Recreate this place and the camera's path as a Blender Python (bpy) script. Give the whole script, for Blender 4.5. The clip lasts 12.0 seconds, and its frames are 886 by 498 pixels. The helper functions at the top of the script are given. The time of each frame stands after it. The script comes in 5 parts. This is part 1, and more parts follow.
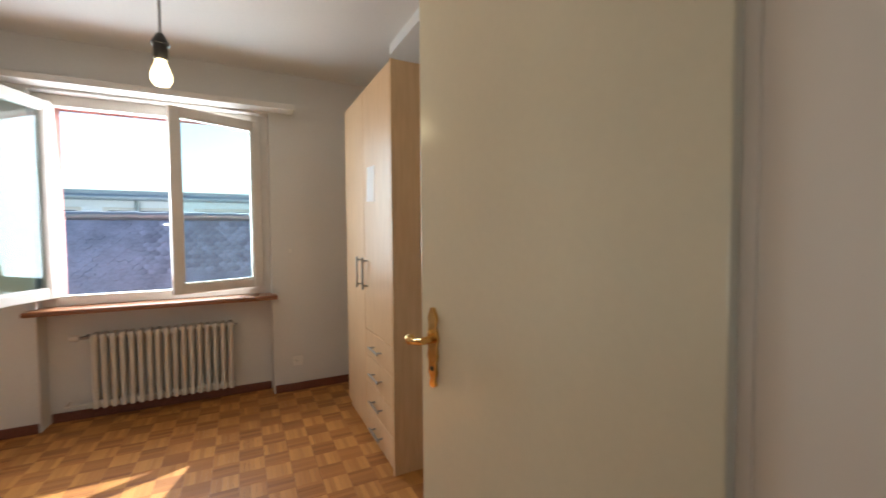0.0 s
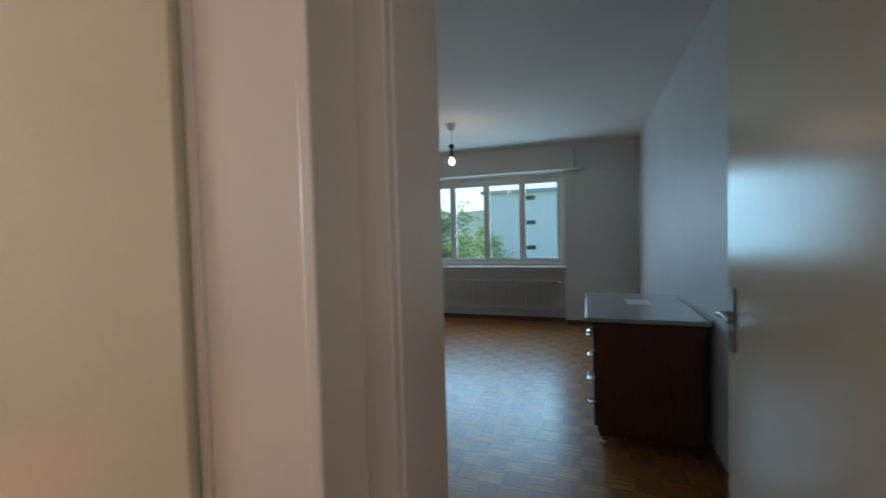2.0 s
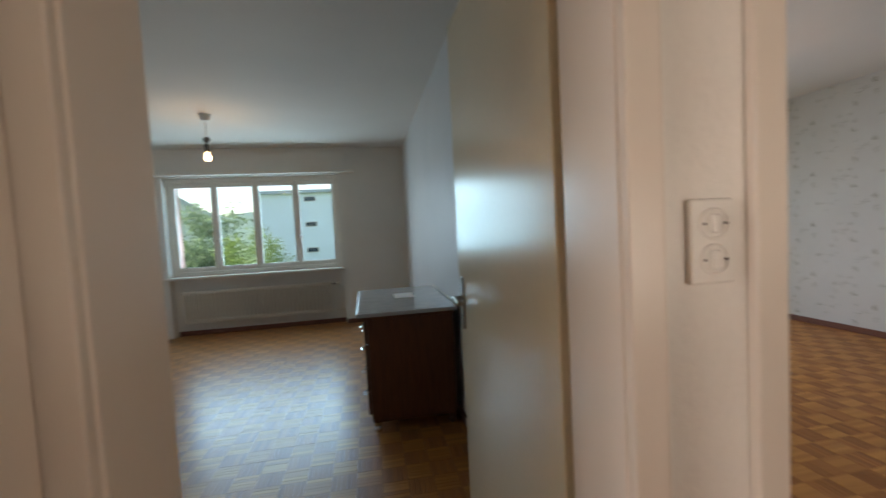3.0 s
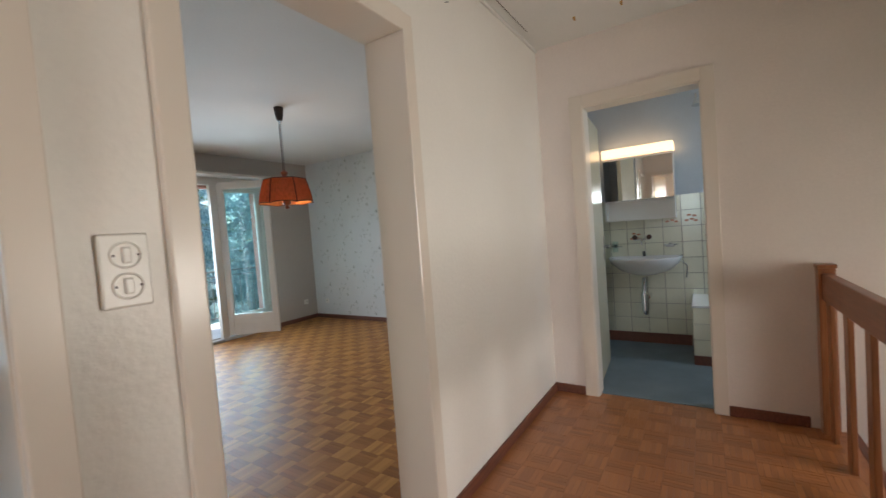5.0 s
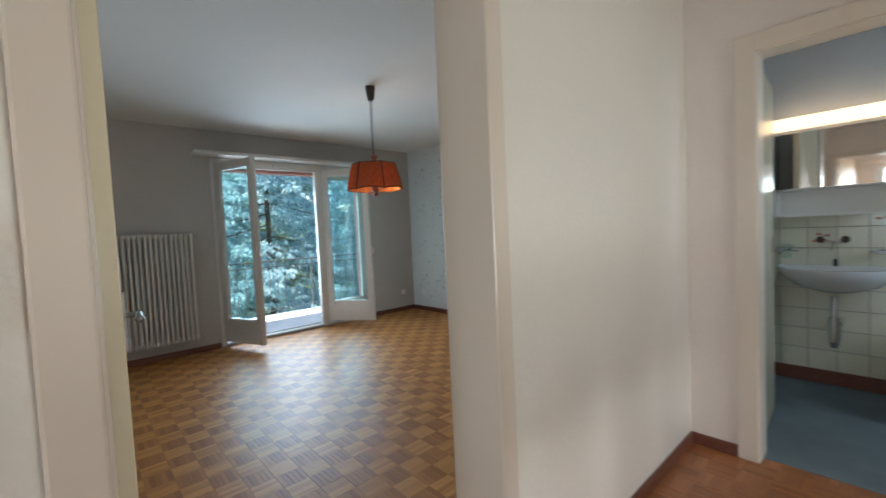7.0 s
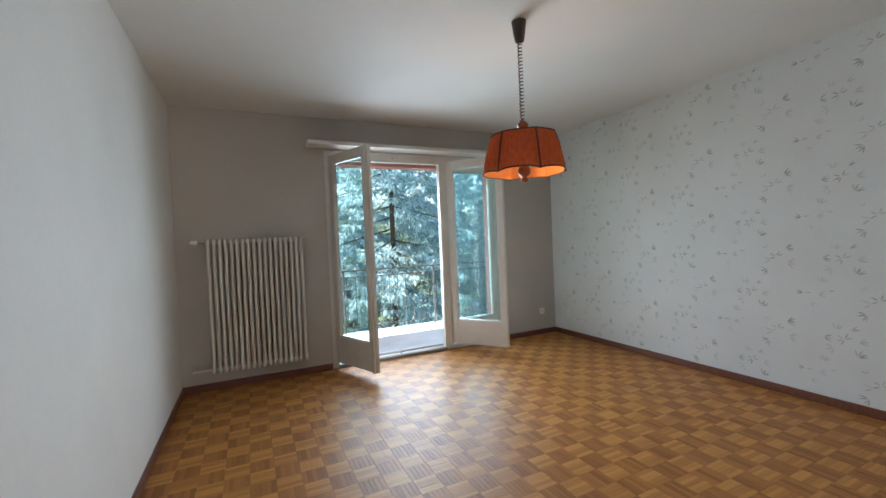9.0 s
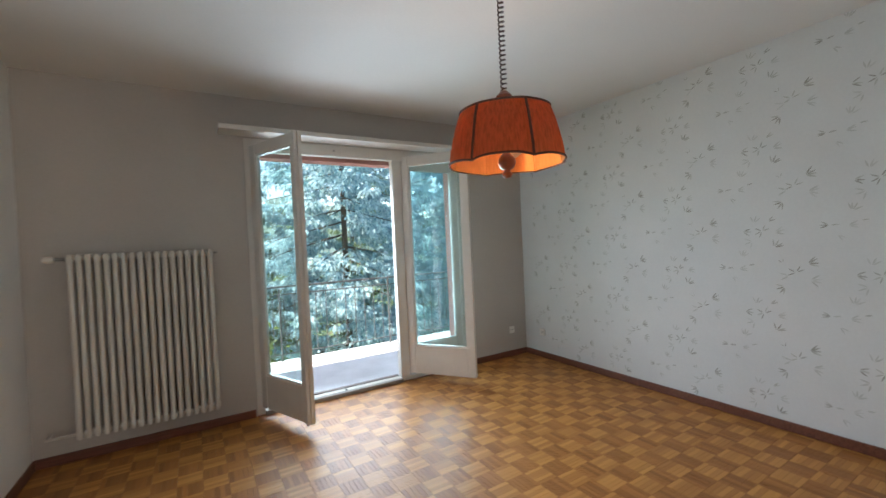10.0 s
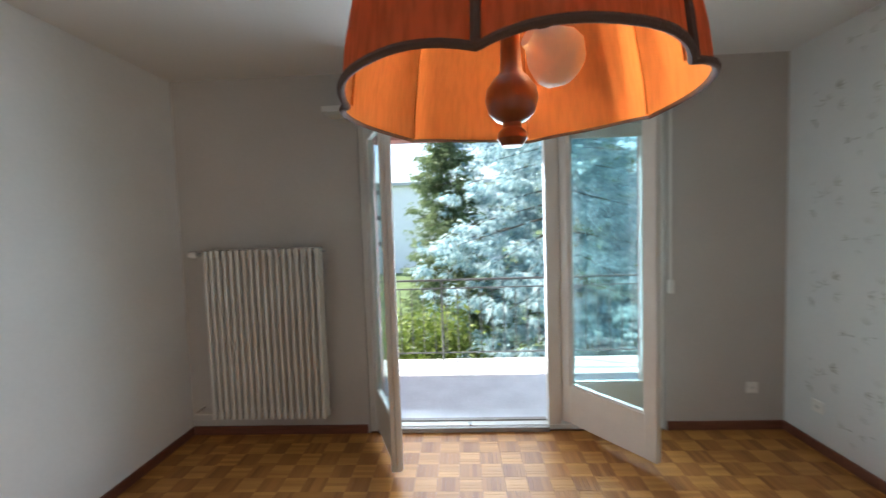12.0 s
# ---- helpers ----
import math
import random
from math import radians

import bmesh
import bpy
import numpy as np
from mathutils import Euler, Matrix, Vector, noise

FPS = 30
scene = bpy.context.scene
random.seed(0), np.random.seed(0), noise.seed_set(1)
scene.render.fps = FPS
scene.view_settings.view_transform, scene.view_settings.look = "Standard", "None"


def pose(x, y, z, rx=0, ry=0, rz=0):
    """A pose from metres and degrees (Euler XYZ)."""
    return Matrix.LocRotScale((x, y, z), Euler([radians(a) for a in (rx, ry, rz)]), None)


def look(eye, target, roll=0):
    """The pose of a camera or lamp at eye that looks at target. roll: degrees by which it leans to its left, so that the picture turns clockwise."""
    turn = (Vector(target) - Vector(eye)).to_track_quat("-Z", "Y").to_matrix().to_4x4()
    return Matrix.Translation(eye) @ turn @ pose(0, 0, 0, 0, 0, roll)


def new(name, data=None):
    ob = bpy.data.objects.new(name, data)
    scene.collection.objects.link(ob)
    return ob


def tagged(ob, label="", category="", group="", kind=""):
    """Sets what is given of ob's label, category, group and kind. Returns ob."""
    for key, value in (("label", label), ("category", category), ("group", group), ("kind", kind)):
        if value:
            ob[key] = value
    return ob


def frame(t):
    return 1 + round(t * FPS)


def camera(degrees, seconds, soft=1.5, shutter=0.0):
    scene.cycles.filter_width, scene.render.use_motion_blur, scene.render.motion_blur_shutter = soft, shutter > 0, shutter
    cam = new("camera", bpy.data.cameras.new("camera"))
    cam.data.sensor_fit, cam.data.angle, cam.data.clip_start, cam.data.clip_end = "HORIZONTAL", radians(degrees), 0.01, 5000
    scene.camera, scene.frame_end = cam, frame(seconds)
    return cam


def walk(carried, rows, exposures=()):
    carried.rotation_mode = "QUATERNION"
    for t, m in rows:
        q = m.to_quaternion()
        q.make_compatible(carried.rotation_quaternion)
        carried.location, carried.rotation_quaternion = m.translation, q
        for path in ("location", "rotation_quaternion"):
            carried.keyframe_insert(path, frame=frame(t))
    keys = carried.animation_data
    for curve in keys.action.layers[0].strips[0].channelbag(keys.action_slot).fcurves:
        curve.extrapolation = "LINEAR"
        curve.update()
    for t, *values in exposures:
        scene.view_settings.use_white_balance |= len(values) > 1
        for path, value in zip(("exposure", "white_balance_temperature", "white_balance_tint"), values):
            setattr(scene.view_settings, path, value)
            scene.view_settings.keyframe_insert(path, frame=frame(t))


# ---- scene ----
cam = camera(94.7, 12.0, shutter=0.35)
PATH = [
    (0, (-3.436, -0.711, 1.237), (-5.227, 0.174, 1.155), -0.4),
    (0.5, (-3.388, -0.67, 1.233), (-4.975, 0.544, 1.168), -0.2),
    (1, (-3.337, -0.631, 1.235), (-4.67, 0.86, 1.178), -0.5),
    (1.5, (-3.275, -0.591, 1.238), (-4.306, 1.122, 1.178), -0.7),
    (2, (-3.216, -0.569, 1.235), (-3.874, 1.318, 1.167), -1.5),
    (2.5, (-3.172, -0.565, 1.237), (-3.356, 1.425, 1.152), -2.0),
    (3, (-3.128, -0.599, 1.236), (-2.766, 1.365, 1.133), -3.0),
    (3.5, (-3.085, -0.656, 1.232), (-2.162, 1.115, 1.123), -3.7),
    (3.7, (-3.065, -0.684, 1.231), (-1.948, 0.972, 1.126), -3.8),
    (5.3, (-2.856, -1.012, 1.217), (-1.146, 0.021, 1.129), -3.9),
    (5.5, (-2.831, -1.04, 1.218), (-1.116, -0.015, 1.123), -3.6),
    (6, (-2.751, -1.06, 1.214), (-1.085, 0.041, 1.1), -3.4),
    (6.5, (-2.587, -0.922, 1.222), (-1.048, 0.35, 1.114), -3.0),
    (7, (-2.435, -0.739, 1.222), (-1.095, 0.743, 1.127), -2.7),
    (7.5, (-2.283, -0.524, 1.228), (-1.212, 1.162, 1.131), -2.6),
    (9.5, (-1.804, 0.623, 1.225), (-0.949, 2.43, 1.18), -2.4),
    (10, (-1.601, 0.937, 1.29), (-0.564, 2.646, 1.251), -2.6),
    (10.5, (-1.334, 1.151, 1.343), (-0.254, 2.834, 1.297), -1.8),
    (11, (-1.033, 1.265, 1.364), (-0.171, 3.068, 1.283), -1.0),
    (11.5, (-0.791, 1.456, 1.383), (-0.303, 3.393, 1.278), -1.1),
    (12, (-0.575, 1.642, 1.429), (-0.666, 3.636, 1.311), -1.9),
]
walk(cam, [(t, look(eye, target, roll)) for t, eye, target, roll in PATH],
     ((0.0, 0.8, 5900, 2), (1.0, 0.85, 5900, 7), (1.6, 0.95, 6000, 10), (2.4, 1.1, 6300, 13), (3.3, 1.45, 7400, 18), (5.5, 1.5, 6200, 7), (7.5, 1.5, 6000, 5), (9.5, 1.75, 6600, 11), (11.0, 1.7, 6600, 11), (12.0, 1.65, 6600, 12)))

# ---- world, sun and large lights ----
SUN_DIR = Vector((0.72, -0.26, -0.76)).normalized()   # the way the sunlight travels
world = bpy.data.worlds.new("world")
scene.world = world
world.use_nodes = True
wn = world.node_tree
sky = wn.nodes.new("ShaderNodeTexSky")
sky.sky_type = 'NISHITA'
sky.sun_disc = False
sky.sun_elevation = math.asin(-SUN_DIR.z)
sky.sun_rotation = math.atan2(-SUN_DIR.x, -SUN_DIR.y)
wn.links.new(sky.outputs[0], wn.nodes["Background"].inputs[0])
wn.nodes["Background"].inputs[1].default_value = 0.15


def lamp(name, kind, m, energy, color, size=None, size_y=None, radius=None):
    data = bpy.data.lights.new(name, kind)
    data.energy, data.color = energy, color
    if kind == 'AREA':
        data.shape, data.size, data.size_y = 'RECTANGLE', size, size_y
    if radius is not None:
        data.shadow_soft_size = radius
    ob = new(name, data)
    ob.matrix_world = m
    return ob


sun = lamp("sun", 'SUN', look((0, 0, 0), SUN_DIR), 5.0, (1.0, 0.95, 0.86))
sun.data.angle = radians(0.55)
# the sky's light in the window openings
lamp("sky_light", 'AREA', look((-7.12, -1.15, 1.5), (-5, -1.15, 1.2)), 29, (0.95, 0.96, 1.0), 1.2, 1.2)
lamp("sky_light", 'AREA', look((-4.55, 5.42, 1.45), (-4.55, 3, 1.0)), 20, (0.50, 0.77, 1.0), 2.0, 1.15)
balcony_sky = lamp("sky_light", 'AREA', look((-0.25, 4.74, 1.10), (-0.62, 3, 0.88)), 20, (0.66, 0.83, 1.0), 1.9, 1.5)
balcony_sky.data.spread = radians(125)      # narrowed to dim the walls near the door, as unseen eaves would
# hall light from an unseen stairwell window, assumed from the rail's shadow
stair_sky = lamp("sky_light", 'AREA', look((-1.05, -3.62, 0.75), (-1.30, -2, 0.72)), 10, (1.0, 0.93, 0.86), 1.3, 1.0)
# fill for the bathroom, through an added window that is never in view
lamp("sky_light", 'AREA', look((0.75, -2.5, 1.7), (0.75, -1, 1.0)), 4, (0.72, 0.86, 1.0), 0.6, 0.7)
stair_sky.data.spread = radians(105)
# bulbs
lamp("bulb_light", 'POINT', pose(-5.0, -0.924, 1.72), 3, (1.0, 0.78, 0.45), radius=0.03)
lamp("bulb_light", 'POINT', pose(-4.52, 3.52, 1.99), 1.2, (1.0, 0.70, 0.40), radius=0.03)
lamp("bulb_light", 'POINT', pose(-0.445, 2.255, 1.665), 1.3, (1.0, 0.60, 0.30), radius=0.045)

# ---- materials ----


def rgba(c):
    return (c[0], c[1], c[2], 1.0)


def mat(name, color, rough=0.6, metal=0.0, vary=0.10, scale=6.0, fine=60.0, bump=0.0, bump_scale=80.0, coat=0.0, per_object=0.0):
    """A surface with mottling at two scales, grain in the gloss and a fine relief."""
    m = bpy.data.materials.new(name)
    m.use_nodes = True
    nt = m.node_tree
    b = nt.nodes["Principled BSDF"]
    b.inputs["Metallic"].default_value = metal
    b.inputs["Coat Weight"].default_value = coat
    b.inputs["Coat Roughness"].default_value = 0.15
    co = nt.nodes.new("ShaderNodeTexCoord")
    n1, n2 = nt.nodes.new("ShaderNodeTexNoise"), nt.nodes.new("ShaderNodeTexNoise")
    n1.inputs["Scale"].default_value, n2.inputs["Scale"].default_value = scale, fine
    n1.inputs["Detail"].default_value = n2.inputs["Detail"].default_value = 4
    add = nt.nodes.new("ShaderNodeMath")
    add.operation = 'MULTIPLY_ADD'
    add.inputs[1].default_value = 0.65
    half = nt.nodes.new("ShaderNodeMath")
    half.operation = 'MULTIPLY'
    half.inputs[1].default_value = 0.35
    for n in (n1, n2):
        nt.links.new(co.outputs["Object"], n.inputs["Vector"])
    nt.links.new(n2.outputs["Fac"], half.inputs[0])
    nt.links.new(n1.outputs["Fac"], add.inputs[0])
    nt.links.new(half.outputs[0], add.inputs[2])
    ramp = nt.nodes.new("ShaderNodeValToRGB")
    ramp.color_ramp.elements[0].position, ramp.color_ramp.elements[1].position = 0.30, 0.70
    ramp.color_ramp.elements[0].color = rgba([max(0, v * (1 - vary)) for v in color])
    ramp.color_ramp.elements[1].color = rgba([min(1, v * (1 + vary)) for v in color])
    nt.links.new(add.outputs[0], ramp.inputs[0])
    out = ramp.outputs[0]
    if per_object:
        info = nt.nodes.new("ShaderNodeObjectInfo")
        hsv = nt.nodes.new("ShaderNodeHueSaturation")
        mr = nt.nodes.new("ShaderNodeMapRange")
        mr.inputs["To Min"].default_value, mr.inputs["To Max"].default_value = 1 - per_object, 1 + per_object
        nt.links.new(info.outputs["Random"], mr.inputs[0])
        nt.links.new(mr.outputs[0], hsv.inputs["Value"])
        nt.links.new(out, hsv.inputs["Color"])
        out = hsv.outputs[0]
    nt.links.new(out, b.inputs["Base Color"])
    rr = nt.nodes.new("ShaderNodeMapRange")
    rr.inputs["To Min"].default_value, rr.inputs["To Max"].default_value = max(0.02, rough - 0.03), min(1, rough + 0.03)
    nt.links.new(n2.outputs["Fac"], rr.inputs[0])
    nt.links.new(rr.outputs[0], b.inputs["Roughness"])
    if bump:
        n3 = nt.nodes.new("ShaderNodeTexNoise")
        n3.inputs["Scale"].default_value, n3.inputs["Detail"].default_value = bump_scale, 5
        nt.links.new(co.outputs["Object"], n3.inputs["Vector"])
        bp = nt.nodes.new("ShaderNodeBump")
        bp.inputs["Strength"].default_value, bp.inputs["Distance"].default_value = bump, 0.004
        nt.links.new(n3.outputs["Fac"], bp.inputs["Height"])
        nt.links.new(bp.outputs[0], b.inputs["Normal"])
    return m


def wood(name, light, dark, axis, rough=0.35, coat=0.2, stretch=16.0, scale=5.0, pieces=False, spec=0.5):
    """Wood with grain along an axis; pieces take their own tone."""
    m = bpy.data.materials.new(name)
    m.use_nodes = True
    nt = m.node_tree
    b = nt.nodes["Principled BSDF"]
    b.inputs["Coat Weight"].default_value = coat
    b.inputs["Specular IOR Level"].default_value = spec
    b.inputs["Coat Roughness"].default_value = 0.28
    co = nt.nodes.new("ShaderNodeTexCoord")
    mp = nt.nodes.new("ShaderNodeMapping")
    mp.inputs["Scale"].default_value = [1.0 if k == axis else stretch for k in range(3)]
    geo, info = nt.nodes.new("ShaderNodeNewGeometry"), nt.nodes.new("ShaderNodeObjectInfo")
    comb = nt.nodes.new("ShaderNodeCombineXYZ")
    nt.links.new(geo.outputs["Random Per Island"], comb.inputs[0])
    nt.links.new(info.outputs["Random"], comb.inputs[1])
    white = nt.nodes.new("ShaderNodeTexWhiteNoise")
    nt.links.new(comb.outputs[0], white.inputs["Vector"])
    shift = nt.nodes.new("ShaderNodeVectorMath")
    shift.operation = 'MULTIPLY_ADD'
    shift.inputs[1].default_value = (9, 9, 9) if pieces else (0, 0, 0)
    nt.links.new(white.outputs["Color"], shift.inputs[0])
    nt.links.new(co.outputs["Object"], shift.inputs[2])
    nt.links.new(shift.outputs[0], mp.inputs["Vector"])
    n1 = nt.nodes.new("ShaderNodeTexNoise")
    n1.inputs["Scale"].default_value, n1.inputs["Detail"].default_value, n1.inputs["Distortion"].default_value = scale, 6, 0.6
    nt.links.new(mp.outputs[0], n1.inputs["Vector"])
    mix = nt.nodes.new("ShaderNodeMath")
    mix.operation = 'MULTIPLY_ADD'
    mix.inputs[1].default_value = 0.55 if pieces else 0.0
    nt.links.new(white.outputs["Value"], mix.inputs[0])
    sc = nt.nodes.new("ShaderNodeMath")
    sc.operation = 'MULTIPLY'
    sc.inputs[1].default_value = 0.45 if pieces else 1.0
    nt.links.new(n1.outputs["Fac"], sc.inputs[0])
    nt.links.new(sc.outputs[0], mix.inputs[2])
    ramp = nt.nodes.new("ShaderNodeValToRGB")
    lo, hi = (0.12, 0.85) if pieces else (0.3, 0.7)
    ramp.color_ramp.elements[0].position, ramp.color_ramp.elements[1].position = lo, hi
    ramp.color_ramp.elements[0].color, ramp.color_ramp.elements[1].color = rgba(dark), rgba(light)
    nt.links.new(mix.outputs[0], ramp.inputs[0])
    nt.links.new(ramp.outputs[0], b.inputs["Base Color"])
    wear = nt.nodes.new("ShaderNodeTexNoise")
    wear.inputs["Scale"].default_value, wear.inputs["Detail"].default_value = 2.2, 5
    nt.links.new(co.outputs["Object"], wear.inputs["Vector"])
    rr = nt.nodes.new("ShaderNodeMapRange")
    rr.inputs["To Min"].default_value, rr.inputs["To Max"].default_value = rough - 0.12, rough + 0.16
    nt.links.new(wear.outputs["Fac"], rr.inputs[0])
    nt.links.new(rr.outputs[0], b.inputs["Roughness"])
    bp = nt.nodes.new("ShaderNodeBump")
    bp.inputs["Strength"].default_value, bp.inputs["Distance"].default_value = 0.12, 0.002
    nt.links.new(n1.outputs["Fac"], bp.inputs["Height"])
    nt.links.new(bp.outputs[0], b.inputs["Normal"])
    return m


def glowing(name, color, strength):
    m = bpy.data.materials.new(name)
    m.use_nodes = True
    b = m.node_tree.nodes["Principled BSDF"]
    b.inputs["Base Color"].default_value = rgba(color)
    b.inputs["Emission Color"].default_value = rgba(color)
    b.inputs["Emission Strength"].default_value = strength
    return m


def glass_material(name, tint=(1, 1, 1)):
    m = bpy.data.materials.new(name)
    m.use_nodes = True
    nt = m.node_tree
    nt.nodes.remove(nt.nodes["Principled BSDF"])
    gl, tr, mx = nt.nodes.new("ShaderNodeBsdfGlossy"), nt.nodes.new("ShaderNodeBsdfTransparent"), nt.nodes.new("ShaderNodeMixShader")
    gl.inputs["Roughness"].default_value = 0.02
    tr.inputs["Color"].default_value = rgba(tint)
    lw, pw = nt.nodes.new("ShaderNodeLayerWeight"), nt.nodes.new("ShaderNodeMath")
    lw.inputs["Blend"].default_value = 0.5
    pw.operation = 'POWER'
    pw.inputs[1].default_value = 3.5
    sc, ad = nt.nodes.new("ShaderNodeMath"), nt.nodes.new("ShaderNodeMath")
    sc.operation, ad.operation = 'MULTIPLY', 'ADD'
    sc.inputs[1].default_value, ad.inputs[1].default_value = 0.7, 0.05
    nt.links.new(lw.outputs["Facing"], pw.inputs[0])
    nt.links.new(pw.outputs[0], sc.inputs[0])
    nt.links.new(sc.outputs[0], ad.inputs[0])
    nt.links.new(ad.outputs[0], mx.inputs[0])
    nt.links.new(tr.outputs[0], mx.inputs[1])
    nt.links.new(gl.outputs[0], mx.inputs[2])
    nt.links.new(mx.outputs[0], nt.nodes["Material Output"].inputs[0])
    return m


def shade_material(name, color, slub=0.28):
    m = bpy.data.materials.new(name)
    m.use_nodes = True
    nt = m.node_tree
    nt.nodes.remove(nt.nodes["Principled BSDF"])
    df, tl, mx = nt.nodes.new("ShaderNodeBsdfDiffuse"), nt.nodes.new("ShaderNodeBsdfTranslucent"), nt.nodes.new("ShaderNodeMixShader")
    co, mp, nz, ramp = (nt.nodes.new(k) for k in ("ShaderNodeTexCoord", "ShaderNodeMapping", "ShaderNodeTexNoise", "ShaderNodeValToRGB"))
    mp.inputs["Scale"].default_value = (1, 1, 0.12)
    nz.inputs["Scale"].default_value, nz.inputs["Detail"].default_value = 120, 4
    ramp.color_ramp.elements[0].position, ramp.color_ramp.elements[1].position = 0.3, 0.6
    ramp.color_ramp.elements[0].color, ramp.color_ramp.elements[1].color = rgba([v * (1 - slub) for v in color]), rgba(color)
    nt.links.new(co.outputs["Object"], mp.inputs[0])
    nt.links.new(mp.outputs[0], nz.inputs["Vector"])
    nt.links.new(nz.outputs["Fac"], ramp.inputs[0])
    for s in (df, tl):
        nt.links.new(ramp.outputs[0], s.inputs["Color"])
    mx.inputs[0].default_value = 0.45
    nt.links.new(df.outputs[0], mx.inputs[1])
    nt.links.new(tl.outputs[0], mx.inputs[2])
    nt.links.new(mx.outputs[0], nt.nodes["Material Output"].inputs[0])
    return m


def leaf_print(name, a, b_col):
    """Printing ink that varies from leaf to leaf."""
    m = bpy.data.materials.new(name)
    m.use_nodes = True
    nt = m.node_tree
    b = nt.nodes["Principled BSDF"]
    b.inputs["Roughness"].default_value = 0.7
    geo, ramp = nt.nodes.new("ShaderNodeNewGeometry"), nt.nodes.new("ShaderNodeValToRGB")
    ramp.color_ramp.elements[0].color, ramp.color_ramp.elements[1].color = rgba(a), rgba(b_col)
    nt.links.new(geo.outputs["Random Per Island"], ramp.inputs[0])
    nt.links.new(ramp.outputs[0], b.inputs["Base Color"])
    return m


def leaf_material(name, a, b_col):
    m = bpy.data.materials.new(name)
    m.use_nodes = True
    nt = m.node_tree
    b = nt.nodes["Principled BSDF"]
    b.inputs["Roughness"].default_value = 0.55
    geo, ramp = nt.nodes.new("ShaderNodeNewGeometry"), nt.nodes.new("ShaderNodeValToRGB")
    ramp.color_ramp.elements[0].color, ramp.color_ramp.elements[1].color = rgba(a), rgba(b_col)
    nt.links.new(geo.outputs["Random Per Island"], ramp.inputs[0])
    nt.links.new(ramp.outputs[0], b.inputs["Base Color"])
    tl, mx = nt.nodes.new("ShaderNodeBsdfTranslucent"), nt.nodes.new("ShaderNodeMixShader")
    nt.links.new(ramp.outputs[0], tl.inputs["Color"])
    mx.inputs[0].default_value = 0.5
    nt.links.new(b.outputs[0], mx.inputs[1])
    nt.links.new(tl.outputs[0], mx.inputs[2])
    nt.links.new(mx.outputs[0], nt.nodes["Material Output"].inputs[0])
    return m


